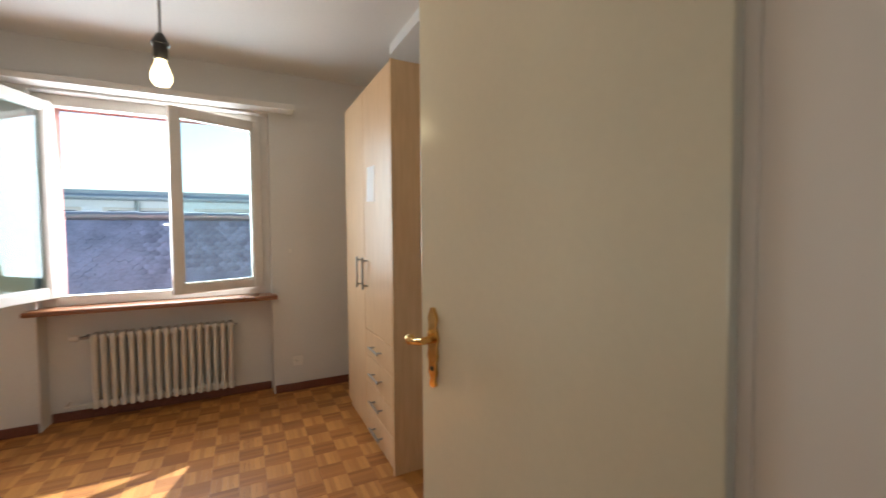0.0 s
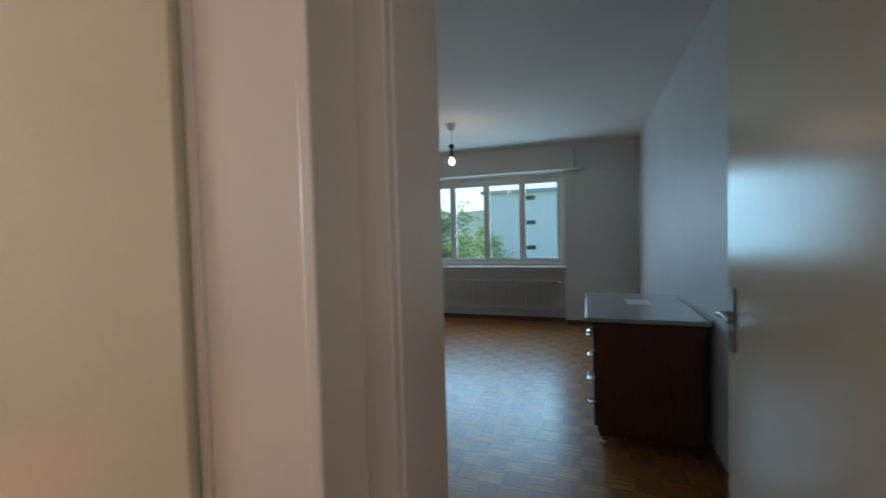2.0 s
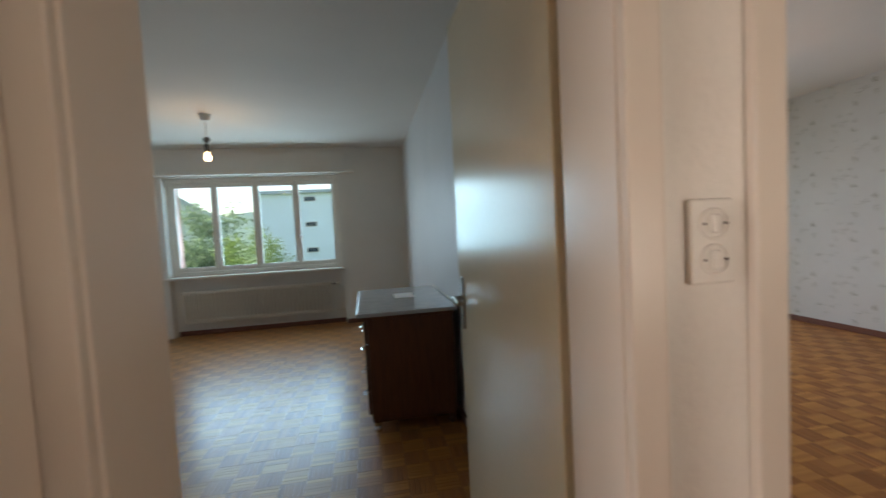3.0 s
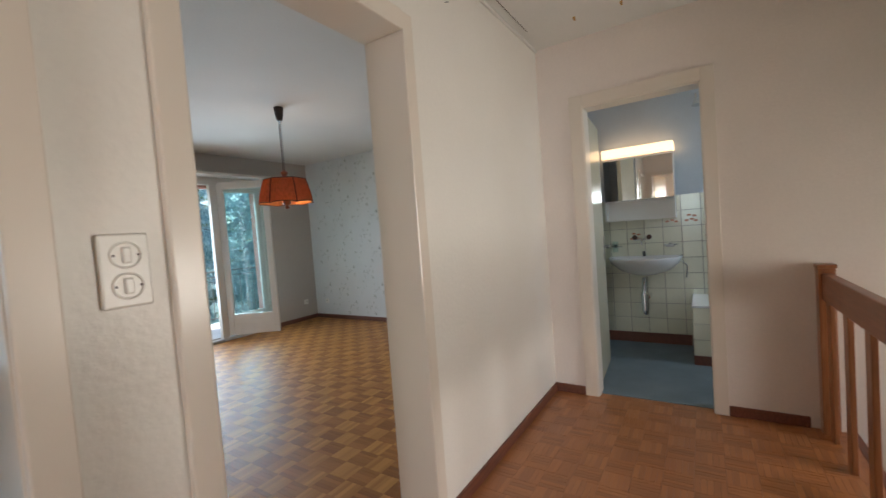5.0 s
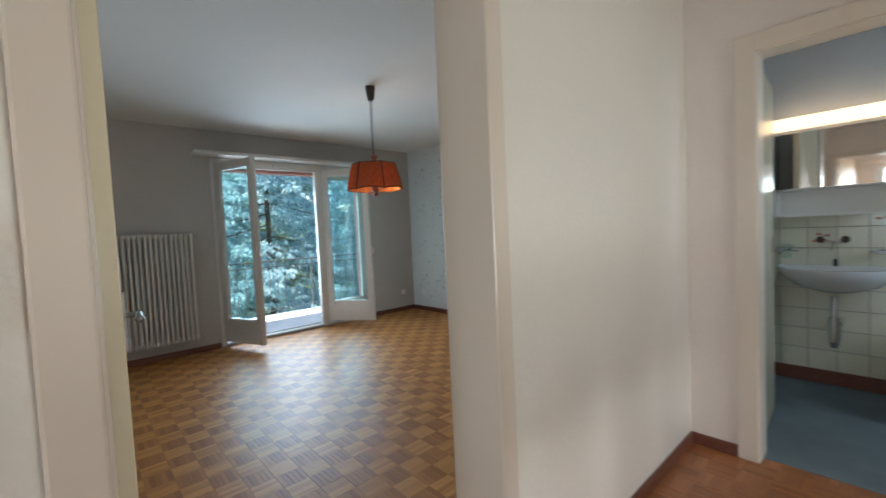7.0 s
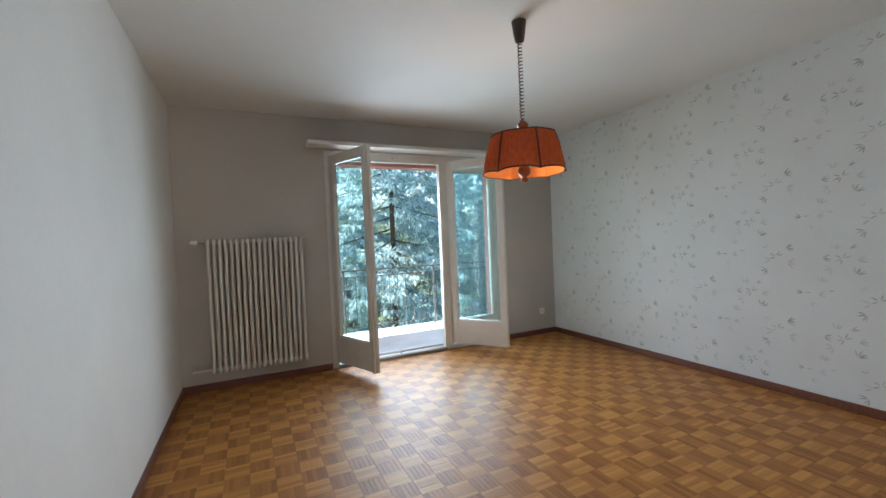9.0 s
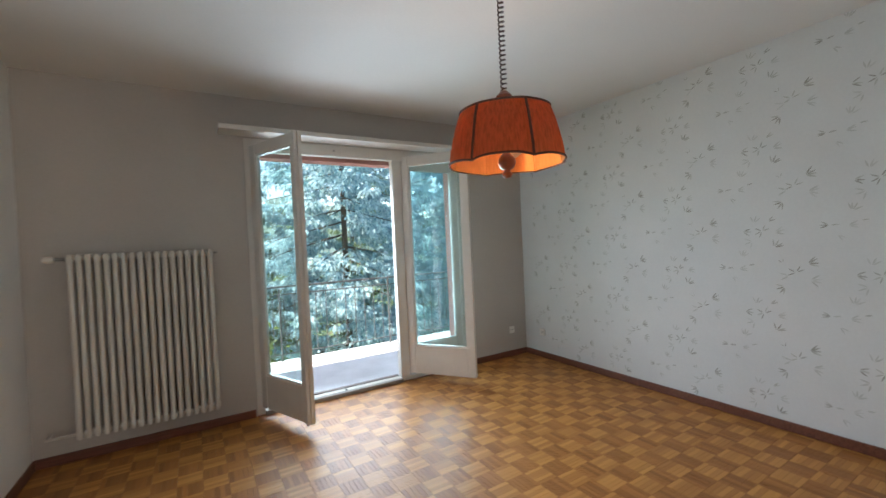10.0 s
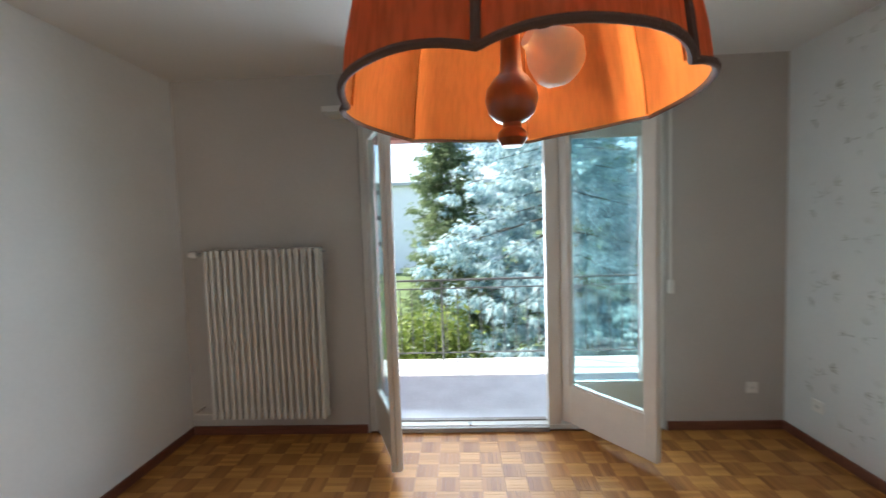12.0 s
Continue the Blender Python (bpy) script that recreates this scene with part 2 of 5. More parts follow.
M = {
    "hall": mat("hall_plaster", (0.78, 0.70, 0.64), 0.6, vary=0.05, scale=2.5, bump=0.35, bump_scale=70),
    "hall_panel": mat("hall_wall_paint", (0.78, 0.74, 0.68), 0.36, vary=0.04, scale=2.0, bump=0.55, bump_scale=45),
    "white": mat("room_paint", (0.68, 0.66, 0.62), 0.75, vary=0.05, scale=2.2, bump=0.12, bump_scale=120),
    "pale_paper": mat("pale_wallpaper", (0.79, 0.78, 0.75), 0.7, vary=0.05, scale=2.2, bump=0.15, bump_scale=120),
    # darker and greyer than the room's side walls
    "grey": mat("room_wall_grey", (0.50, 0.455, 0.405), 0.75, vary=0.06, scale=2.0, bump=0.15, bump_scale=120),
    "white_gloss": mat("bedroom_wall_paint", (0.60, 0.61, 0.61), 0.5, vary=0.06, scale=2.0, bump=0.12, bump_scale=100),
    "ceiling": mat("ceiling_paint", (0.74, 0.72, 0.68), 0.8, vary=0.04, scale=1.5, bump=0.08),
    "door": mat("door_enamel", (0.76, 0.68, 0.50), 0.205, vary=0.03, scale=3, coat=0.06),
    "casing": mat("casing_enamel", (0.72, 0.64, 0.55), 0.30, vary=0.0, scale=3, coat=0.2),
    "window_paint": mat("window_enamel", (0.72, 0.68, 0.62), 0.35, vary=0.05, scale=8, bump=0.08, bump_scale=60),
    "radiator": mat("radiator_enamel", (0.66, 0.62, 0.55), 0.35, vary=0.06, scale=10),
    "baseboard": wood("baseboard_wood", (0.20, 0.07, 0.04), (0.11, 0.036, 0.022), 0, 0.4),
    "gap": mat("joint_dark", (0.06, 0.035, 0.02), 0.8),
    # slats along y are darker: the grain's directional sheen is put into their colour
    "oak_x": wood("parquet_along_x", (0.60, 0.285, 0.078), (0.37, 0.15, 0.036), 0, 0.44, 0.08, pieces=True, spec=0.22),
    "oak_y_shaded": wood("parquet_along_y_shaded", (0.44, 0.180, 0.047), (0.25, 0.092, 0.026), 1, 0.46, 0.08, pieces=True, spec=0.22),
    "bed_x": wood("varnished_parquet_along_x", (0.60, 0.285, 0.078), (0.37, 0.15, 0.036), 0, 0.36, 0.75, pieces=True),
    "bed_y_shaded": wood("varnished_parquet_along_y_shaded", (0.44, 0.180, 0.047), (0.25, 0.092, 0.026), 1, 0.36, 0.75, pieces=True),
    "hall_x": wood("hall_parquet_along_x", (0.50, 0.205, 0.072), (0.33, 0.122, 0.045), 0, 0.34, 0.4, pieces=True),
    "hall_y_shaded": wood("hall_parquet_along_y_shaded", (0.45, 0.18, 0.062), (0.29, 0.105, 0.040), 1, 0.36, 0.4, pieces=True),
    "stair_wood": wood("stained_rail_wood", (0.36, 0.14, 0.055), (0.22, 0.08, 0.03), 2, 0.32, 0.3),
    "rail_wood": wood("stained_handrail_wood", (0.30, 0.11, 0.05), (0.20, 0.07, 0.032), 0, 0.32, 0.3),
    "wardrobe": wood("maple_laminate", (0.66, 0.45, 0.25), (0.58, 0.38, 0.20), 2, 0.38, 0.1, 10, 4),
    "dresser": wood("dark_walnut", (0.13, 0.038, 0.012), (0.06, 0.018, 0.007), 2, 0.45, 0.05),
    "sill_wood": wood("sill_wood", (0.30, 0.12, 0.045), (0.18, 0.065, 0.028), 1, 0.3, 0.3),
    "threshold": mat("worn_threshold", (0.30, 0.26, 0.23), 0.5, vary=0.2, scale=14, bump=0.2),
    "turned": wood("turned_cherry", (0.30, 0.075, 0.02), (0.19, 0.04, 0.012), 2, 0.25, 0.5, 8),
    "stone": mat("stone_slab", (0.42, 0.44, 0.46), 0.25, vary=0.12, scale=12, coat=0.2),
    "paper": mat("paper", (0.8, 0.8, 0.8), 0.8, vary=0.03),
    "plastic": mat("white_plastic", (0.78, 0.75, 0.69), 0.3, vary=0.02),
    "dark_plastic": mat("dark_bakelite", (0.02, 0.018, 0.016), 0.35),
    "brown_plastic": mat("brown_plastic", (0.05, 0.022, 0.014), 0.35),
    "brass": mat("polished_brass", (0.78, 0.52, 0.20), 0.2, 1.0, vary=0.12, scale=30),
    "chrome": mat("chrome", (0.72, 0.72, 0.72), 0.12, 1.0, vary=0.05),
    "steel": mat("brushed_steel", (0.34, 0.33, 0.31), 0.32, 1.0),
    "iron": mat("balcony_iron", (0.16, 0.17, 0.17), 0.5, 0.3, vary=0.2),
    "mirror": mat("mirror_silver", (0.9, 0.9, 0.9), 0.02, 1.0, vary=0.0),
    "ceramic": mat("ceramic", (0.72, 0.71, 0.70), 0.12, vary=0.02, coat=0.4),
    "tile": mat("cream_tile", (0.68, 0.66, 0.52), 0.14, vary=0.05, scale=6, coat=0.3, per_object=0.06),
    "tile_motif": mat("tile_flower_print", (0.45, 0.20, 0.12), 0.2, vary=0.2, scale=40),
    "grout": mat("grout", (0.30, 0.26, 0.22), 0.8),
    "bath_wall": mat("bath_paint", (0.50, 0.54, 0.58), 0.6, vary=0.05),
    "carpet": mat("blue_grey_carpet", (0.17, 0.21, 0.24), 0.95, vary=0.18, scale=4, fine=220, bump=0.5, bump_scale=300),
    "concrete": mat("balcony_concrete", (0.76, 0.77, 0.78), 0.85, vary=0.12, scale=4, bump=0.3),
    "pink": mat("salmon_render", (0.60, 0.30, 0.26), 0.85, vary=0.08, scale=4, bump=0.4, bump_scale=50),
    "glass": glass_material("window_glass", (0.88, 0.97, 0.97)),
    "sprigs": mat("sprig_wallpaper_ground", (0.68, 0.68, 0.66), 0.7, vary=0.05, scale=3.0, bump=0.15, bump_scale=160),
    "sprig_ink": leaf_print("sprig_ink", (0.33, 0.32, 0.28), (0.52, 0.52, 0.47)),
    "sprig_faint": leaf_print("sprig_faint_ink", (0.50, 0.50, 0.46), (0.60, 0.60, 0.57)),
    "shade": shade_material("orange_shade_fabric", (0.72, 0.27, 0.14)),
    "shade_lining": shade_material("pale_shade_lining", (0.84, 0.40, 0.16), 0.10),
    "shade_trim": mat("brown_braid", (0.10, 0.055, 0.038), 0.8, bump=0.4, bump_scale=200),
    "seam": mat("orange_seam_thread", (0.62, 0.24, 0.07), 0.8),
    "bulb_on": glowing("lit_bulb", (1.0, 0.74, 0.42), 3.0),
    "tube_on": glowing("lit_diffuser", (1.0, 0.66, 0.36), 0.8),
    "frosted": mat("frosted_bulb", (0.8, 0.72, 0.6), 0.35),
    "bark": mat("bark", (0.10, 0.075, 0.055), 0.9, vary=0.3, scale=10, bump=0.8),
    "spruce": leaf_material("blue_spruce_needles", (0.16, 0.33, 0.39), (0.68, 0.84, 0.86)),
    "spruce_green": leaf_material("green_needles", (0.08, 0.13, 0.06), (0.26, 0.34, 0.18)),
    "bush": leaf_material("bush_leaves", (0.09, 0.15, 0.03), (0.28, 0.36, 0.09)),
    "grass": mat("grass", (0.08, 0.13, 0.04), 0.9, vary=0.35, scale=0.7, fine=12, bump=0.5, bump_scale=8),
    "render_white": mat("white_render", (0.86, 0.88, 0.90), 0.85, vary=0.05, scale=1.0),
    "slate": mat("weathered_roof_tile", (0.38, 0.42, 0.50), 0.45, vary=0.30, scale=3, fine=30, per_object=0.28, bump=0.4),
    "slate_rest": mat("weathered_roof_tile_rest", (0.38, 0.42, 0.50), 0.5, vary=0.35, scale=3, fine=30, bump=0.4),
    "zinc": mat("zinc_sheet", (0.40, 0.43, 0.45), 0.45, 0.6, vary=0.1),
    "roof": mat("roof_sheet", (0.20, 0.12, 0.09), 0.8, vary=0.2, scale=1.5),
    "dark_window": mat("far_window_glass", (0.03, 0.05, 0.07), 0.1),
    "hill": mat("far_hill", (0.09, 0.14, 0.12), 0.95, vary=0.3, scale=0.05, fine=0.4),
}

# ---- mesh helpers ----


def box(bm, x0, x1, y0, y1, z0, z1, bevel=0.0):
    r = bmesh.ops.create_cube(bm, size=1.0, matrix=Matrix.Translation(((x0 + x1) / 2, (y0 + y1) / 2, (z0 + z1) / 2)) @ Matrix.Diagonal((abs(x1 - x0), abs(y1 - y0), abs(z1 - z0), 1)))
    if bevel:
        es = list({e for v in r["verts"] for e in v.link_edges})
        bmesh.ops.bevel(bm, geom=es, offset=bevel, segments=2, profile=0.5, affect='EDGES')
    return bm


def boxes(*rows, bevel=0.0):
    bm = bmesh.new()
    for r in rows:
        box(bm, *r, bevel=bevel)
    return bm


def tube(bm, a, b, r, seg=10, r2=None):
    a, b = Vector(a), Vector(b)
    d = b - a
    m = Matrix.Translation((a + b) / 2) @ d.to_track_quat('Z', 'Y').to_matrix().to_4x4()
    bmesh.ops.create_cone(bm, cap_ends=True, segments=seg, radius1=r, radius2=r if r2 is None else r2, depth=d.length, matrix=m)
    return bm


def turned(profile, seg=24, lobes=None):
    """A body of revolution about z from (radius, z) pairs."""
    bm = bmesh.new()
    rings = []
    for r, z in profile:
        rings.append([bm.verts.new((r * math.cos(2 * math.pi * k / seg), r * math.sin(2 * math.pi * k / seg), z)) for k in range(seg)])
    for a, b in zip(rings, rings[1:]):
        for k in range(seg):
            bm.faces.new((a[k], a[(k + 1) % seg], b[(k + 1) % seg], b[k]))
    bm.faces.new(list(reversed(rings[0])))
    bm.faces.new(rings[-1])
    return bm


def place(bm, m):
    bmesh.ops.transform(bm, matrix=m, verts=bm.verts)
    return bm


def to_mesh(name, bm, material, smooth=False):
    me = bpy.data.meshes.new(name)
    bmesh.ops.recalc_face_normals(bm, faces=bm.faces)
    bm.to_mesh(me)
    bm.free()
    me.materials.append(material)
    if smooth:
        for p in me.polygons:
            p.use_smooth = True
        me.set_sharp_from_angle(angle=radians(40))
    return me


def part(name, bm, material, parent=None, label="", smooth=False):
    ob = new(name, to_mesh(name, bm, material, smooth))
    if parent is not None:
        ob.parent = parent
    return tagged(ob, label)


def shared(name, me, parent, m):
    ob = new(name, me)
    ob.parent = parent
    ob.matrix_basis = m
    return ob


def thing(name, label, category, at=(0, 0, 0), group="", kind="", turn=0.0):
    ob = new(name)
    ob.empty_display_size = 0.1
    ob.matrix_basis = pose(*at, 0, 0, turn)
    return tagged(ob, label, category, group, kind)


def structure(name, bm, material, label="", category="", parent=None):
    ob = part(name, bm, material, parent)
    return tagged(ob, label, category, kind="structure")


H = 2.45
H_BED = 2.385

# ---- walls, floors, ceilings ----
def wall_run(along, fixed0, fixed1, a0, a1, z0, z1, holes):
    """A wall along x or y with through openings (a0, a1, z0, z1)."""
    bm = bmesh.new()

    def put(p0, p1, q0, q1):
        if p1 - p0 > 1e-4 and q1 - q0 > 1e-4:
            if along == "x":
                box(bm, p0, p1, fixed0, fixed1, q0, q1)
            else:
                box(bm, fixed0, fixed1, p0, p1, q0, q1)
    at = a0
    for h0, h1, k0, k1 in sorted(holes):
        put(at, h0, z0, z1)
        put(h0, h1, z0, k0)
        put(h0, h1, k1, z1)
        at = h1
    put(at, a1, z0, z1)
    return bm


# doorways: west room, north bedroom, dining room, bathroom
structure("wall_hall_north", wall_run("x", 0.0, 0.18, -3.54, 0.0, -0.012, H, [(-3.485, -2.728, -0.012, 2.02), (-2.416, -1.585, -0.012, 2.02)]), M["hall_panel"], "painted plaster wall with two doorways", "wall")
structure("wall_hall_west", wall_run("y", -3.71, -3.54, -3.5, 0.18, -0.012, H, [(-0.90, -0.143, -0.012, 2.02)]), M["hall"], "painted plaster wall with a doorway", "wall")
structure("wall_hall_east", wall_run("y", 0.0, 0.12, -3.5, 0.0, -2.7, H, [(-0.975, -0.30, -0.012, 1.99)]), M["hall"], "warm painted plaster wall beside the stairwell", "wall")
structure("wall_stair_south", wall_run("x", -3.6, -3.5, -3.71, 0.12, -2.7, H, [(-1.70, -0.40, 0.25, 1.25)]), M["hall"], "painted stairwell wall with an assumed window", "wall")
structure("wall_stair_west", boxes((-3.71, -3.54, -3.5, -1.6, -2.7, -0.3)), M["hall"], "painted stairwell wall", "wall")
structure("wall_north_east", boxes((0.0, 1.53, 0.0, 0.18, -0.012, H)), M["white"], "wall behind the bathroom", "wall")
structure("wall_partition", boxes((-2.585, -2.515, 0.18, 5.1, -0.012, H)), M["white_gloss"], "smooth painted partition wall", "wall")
structure("wall_dining_west", boxes((-2.515, -2.511, 0.18, 4.38, 0, H)), M["pale_paper"], "pale papered wall", "wall")
wall_sprigs = structure("wall_dining_east", boxes((1.53, 1.65, 0.0, 4.65, -0.012, H)), M["sprigs"], "pale wallpaper with grey-green leaf sprigs", "wall")
structure("wall_dining_north", wall_run("x", 4.38, 4.54, -2.515, 1.53, -0.012, H, [(-1.25, 0.76, -0.012, 2.15)]), M["grey"], "plain grey-beige wall round a balcony door", "wall")
structure("facade_dining", wall_run("x", 4.54, 4.68, -2.515, 1.65, -3.0, 3.2, [(-1.20, 0.71, -0.012, 2.035)]), M["pink"], "salmon rendered outer wall", "facade")
structure("wall_bedroom_north", wall_run("x", 5.1, 5.28, -6.1, -2.515, -0.012, H, [(-5.62, -3.47, -0.012, 2.04)]), M["white"], "painted wall round a wide window", "wall")
structure("facade_bedroom", wall_run("x", 5.28, 5.45, -6.2, -2.4, -3.0, 3.2, [(-5.57, -3.52, 0.78, 2.02)]), M["pink"], "salmon rendered outer wall", "facade")
structure("wall_bedroom_return", boxes((-2.515, -2.4, 4.68, 5.28, -3.0, 3.2)), M["pink"], "salmon rendered outer wall", "facade")
structure("wall_bedroom_west", boxes((-6.1, -6.0, 0.60, 5.1, -0.012, H)), M["white_gloss"], "painted wall", "wall")
structure("wall_between_rooms", boxes((-6.8, -3.71, 0.56, 0.60, -0.012, H), (-3.71, -3.67, 0.18, 0.60, -0.012, H)), M["white"], "painted wall", "wall")
structure("wall_west_room_window", wall_run("y", -6.95, -6.8, -3.1, 0.66, -0.012, H, [(-1.86, -0.51, -0.012, 2.13)]), M["white"], "painted wall round a window with a recess for the radiator", "wall")
structure("facade_west", wall_run("y", -7.12, -6.95, -3.1, 0.66, -3.0, 3.2, [(-1.80, -0.56, 0.79, 2.08)]), M["pink"], "salmon rendered outer wall", "facade")
structure("wall_west_room_south", boxes((-6.8, -3.71, -3.1, -3.0, -0.012, H)), M["white"], "painted wall", "wall")
structure("wall_bath_east", boxes((1.48, 1.6, -2.6, 0.0, -0.012, H)), M["bath_wall"], "blue-grey painted bathroom wall", "wall")
structure("wall_bath_south", wall_run("x", -2.5, -2.4, 0.12, 1.48, -0.012, H, [(0.4, 1.1, 1.3, 2.1)]), M["bath_wall"], "bathroom wall with a small added window", "wall")
structure("wall_bath_north", boxes((0.12, 1.48, -0.012, -0.008, 0, H)), M["bath_wall"], "blue-grey painted bathroom wall", "wall")
structure("wall_bath_west", wall_run("y", 0.12, 0.124, -2.4, -0.012, 0, H, [(-0.975, -0.30, -0.001, 1.99)]), M["bath_wall"], "blue-grey painted bathroom wall", "wall")

structure("ceiling_hall", boxes((-3.71, 0.12, -3.6, 0.18, H, H + 0.1)), M["ceiling"], "off-white painted ceiling", "ceiling")
structure("ceiling_dining", boxes((-2.585, 1.65, 0.18, 4.68, H, H + 0.1)), M["ceiling"], "off-white painted ceiling", "ceiling")
structure("ceiling_bedroom", boxes((-6.0, -2.585, 0.18, 5.1, H_BED, H + 0.1)), M["ceiling"], "off-white painted ceiling", "ceiling")
structure("ceiling_west_room", boxes((-7.12, -3.71, -3.1, 0.66, H + 0.001, H + 0.1)), M["ceiling"], "off-white painted ceiling", "ceiling")
structure("ceiling_bathroom", boxes((0.12, 1.6, -2.5, 0.18, H, H + 0.1)), M["ceiling"], "off-white painted ceiling", "ceiling")
# out of view; north eaves reach out to shade the balcony's inner strip
structure("unseen_roof_overhang", boxes((-7.6, 2.2, 4.68, 6.48, 2.85, 3.0), (-7.45, -7.12, -3.4, 4.68, 2.85, 3.0), (-7.12, 2.2, -3.6, 4.68, 2.85, 3.0)), M["roof"], "unseen roof slab, eaves sized to shade the balcony", "roof")

floor_dining = structure("floor_dining", boxes((-2.515, 1.53, 0.18, 4.42, -0.12, -0.012)), M["gap"], "golden oak mosaic parquet", "floor")
floor_bedroom = structure("floor_bedroom", boxes((-6.0, -2.585, 0.18, 5.22, -0.12, -0.012)), M["gap"], "golden oak mosaic parquet", "floor")
floor_west = structure("floor_west_room", boxes((-6.93, -3.71, -3.0, 0.56, -0.12, -0.012)), M["gap"], "golden oak mosaic parquet", "floor")
floor_hall = structure("floor_hall", boxes((-3.71, 0.0, -1.56, 0.18, -0.2, -0.012), (0.0, 0.06, -0.975, -0.30, -0.1, -0.012)), M["gap"], "red-brown oak mosaic parquet", "floor")
structure("floor_bathroom", boxes((0.12, 1.48, -2.4, -0.012, -0.12, 0.004), (0.06, 0.12, -0.969, -0.306, -0.12, 0.004)), M["carpet"], "blue-grey fitted carpet", "floor")
structure("floor_stairwell", boxes((-3.54, 0.0, -3.5, -1.56, -2.75, -2.7)), M["hall_x"], "brown lower landing", "floor")

# baseboards
def base(name, *rows):
    structure(name, boxes(*[(a, b, c, d, 0, 0.062) for a, b, c, d in rows], bevel=0.004), M["baseboard"], "dark red-brown wooden baseboard", "baseboard")


base("baseboard_hall", (-1.515, -0.014, -0.014, 0), (-0.014, 0, -0.215, -0.0), (-0.014, 0, -1.41, -1.045), (-2.66, -2.49, -0.014, 0), (-3.54, -3.526, -1.5, -0.97))
base("baseboard_dining", (1.516, 1.53, 0.18, 4.38), (0.77, 1.516, 4.366, 4.38), (-2.511, -1.26, 4.366, 4.38), (-2.511, -2.497, 0.3, 4.366))
base("baseboard_bedroom", (-2.599, -2.585, 1.05, 5.1), (-3.46, -2.599, 5.086, 5.1), (-5.6, -3.46, 5.206, 5.22), (-6.0, -5.986, 0.66, 5.1))
base("baseboard_west_room", (-6.8, -6.786, -0.50, 0.56), (-6.8, -6.786, -3.0, -1.87), (-6.936, -6.922, -1.85, -0.52))
structure("baseboard_bath", boxes((1.44, 1.455, -0.83, -0.012, 0.004, 0.10), (0.8, 1.44, -0.024, -0.012, 0.004, 0.10)), M["baseboard"], "brown bathroom skirting tiles", "baseboard")
# thin sheets behind the window recesses
structure("recess_back_bedroom", boxes((-5.62, -3.47, 5.22, 5.28, 0, 0.76)), M["white"], "painted radiator recess", "wall")
structure("recess_back_west_room", boxes((-6.95, -6.936, -1.86, -0.51, 0.0, 0.745)), M["white"], "painted radiator recess", "wall")

# ---- door casings and leaves ----
structure("door_frame_1", boxes((-3.545, -3.525, -0.153, -0.045, 0, 2.09), (-3.545, -3.525, -0.97, -0.90, 0, 2.09), (-3.545, -3.525, -0.90, -0.153, 2.02, 2.09),
                                (-3.715, -3.541, -0.149, -0.141, 0, 2.02), (-3.715, -3.541, -0.902, -0.894, 0, 2.02), (-3.715, -3.541, -0.894, -0.149, 2.012, 2.022),
                                (-3.73, -3.71, -0.153, -0.09, 0, 2.08), (-3.73, -3.71, -0.965, -0.90, 0, 2.08), (-3.73, -3.71, -0.90, -0.153, 2.02, 2.08), bevel=0.003), M["casing"], "cream enamelled door frame", "door frame")
structure("door_frame_2", boxes((-3.539, -3.485, -0.03, 0.004, 0, 2.09), (-2.728, -2.663, -0.03, 0.004, 0, 2.09), (-3.485, -2.728, -0.03, 0.004, 2.02, 2.09),
                                (-3.49, -3.481, -0.01, 0.19, 0, 2.02), (-2.732, -2.722, -0.01, 0.175, 0, 2.02), (-3.481, -2.732, -0.01, 0.19, 2.012, 2.024), bevel=0.004), M["casing"], "cream enamelled door frame", "door frame")
structure("door_frame_3", boxes((-2.482, -2.416, -0.02, 0.004, 0, 2.09), (-1.585, -1.515, -0.006, 0.004, 0, 2.09), (-2.416, -1.585, -0.012, 0.004, 2.02, 2.09),
                                (-2.42, -2.411, -0.012, 0.19, 0, 2.02), (-1.590, -1.581, -0.014, 0.19, 0, 2.02), (-2.411, -1.590, -0.013, 0.19, 2.010, 2.024), bevel=0.005), M["casing"], "cream enamelled door frame", "door frame")
structure("door_frame_4", boxes((-0.015, 0.004, -0.30, -0.215, 0, 2.07), (-0.015, 0.004, -1.045, -0.975, 0, 2.07), (-0.015, 0.004, -0.975, -0.30, 1.99, 2.07),
                                (-0.006, 0.13, -0.306, -0.298, 0, 1.99), (-0.006, 0.13, -0.977, -0.969, 0, 1.99), (-0.006, 0.13, -0.969, -0.306, 1.982, 1.992), bevel=0.003), M["casing"], "cream enamelled door frame", "door frame")


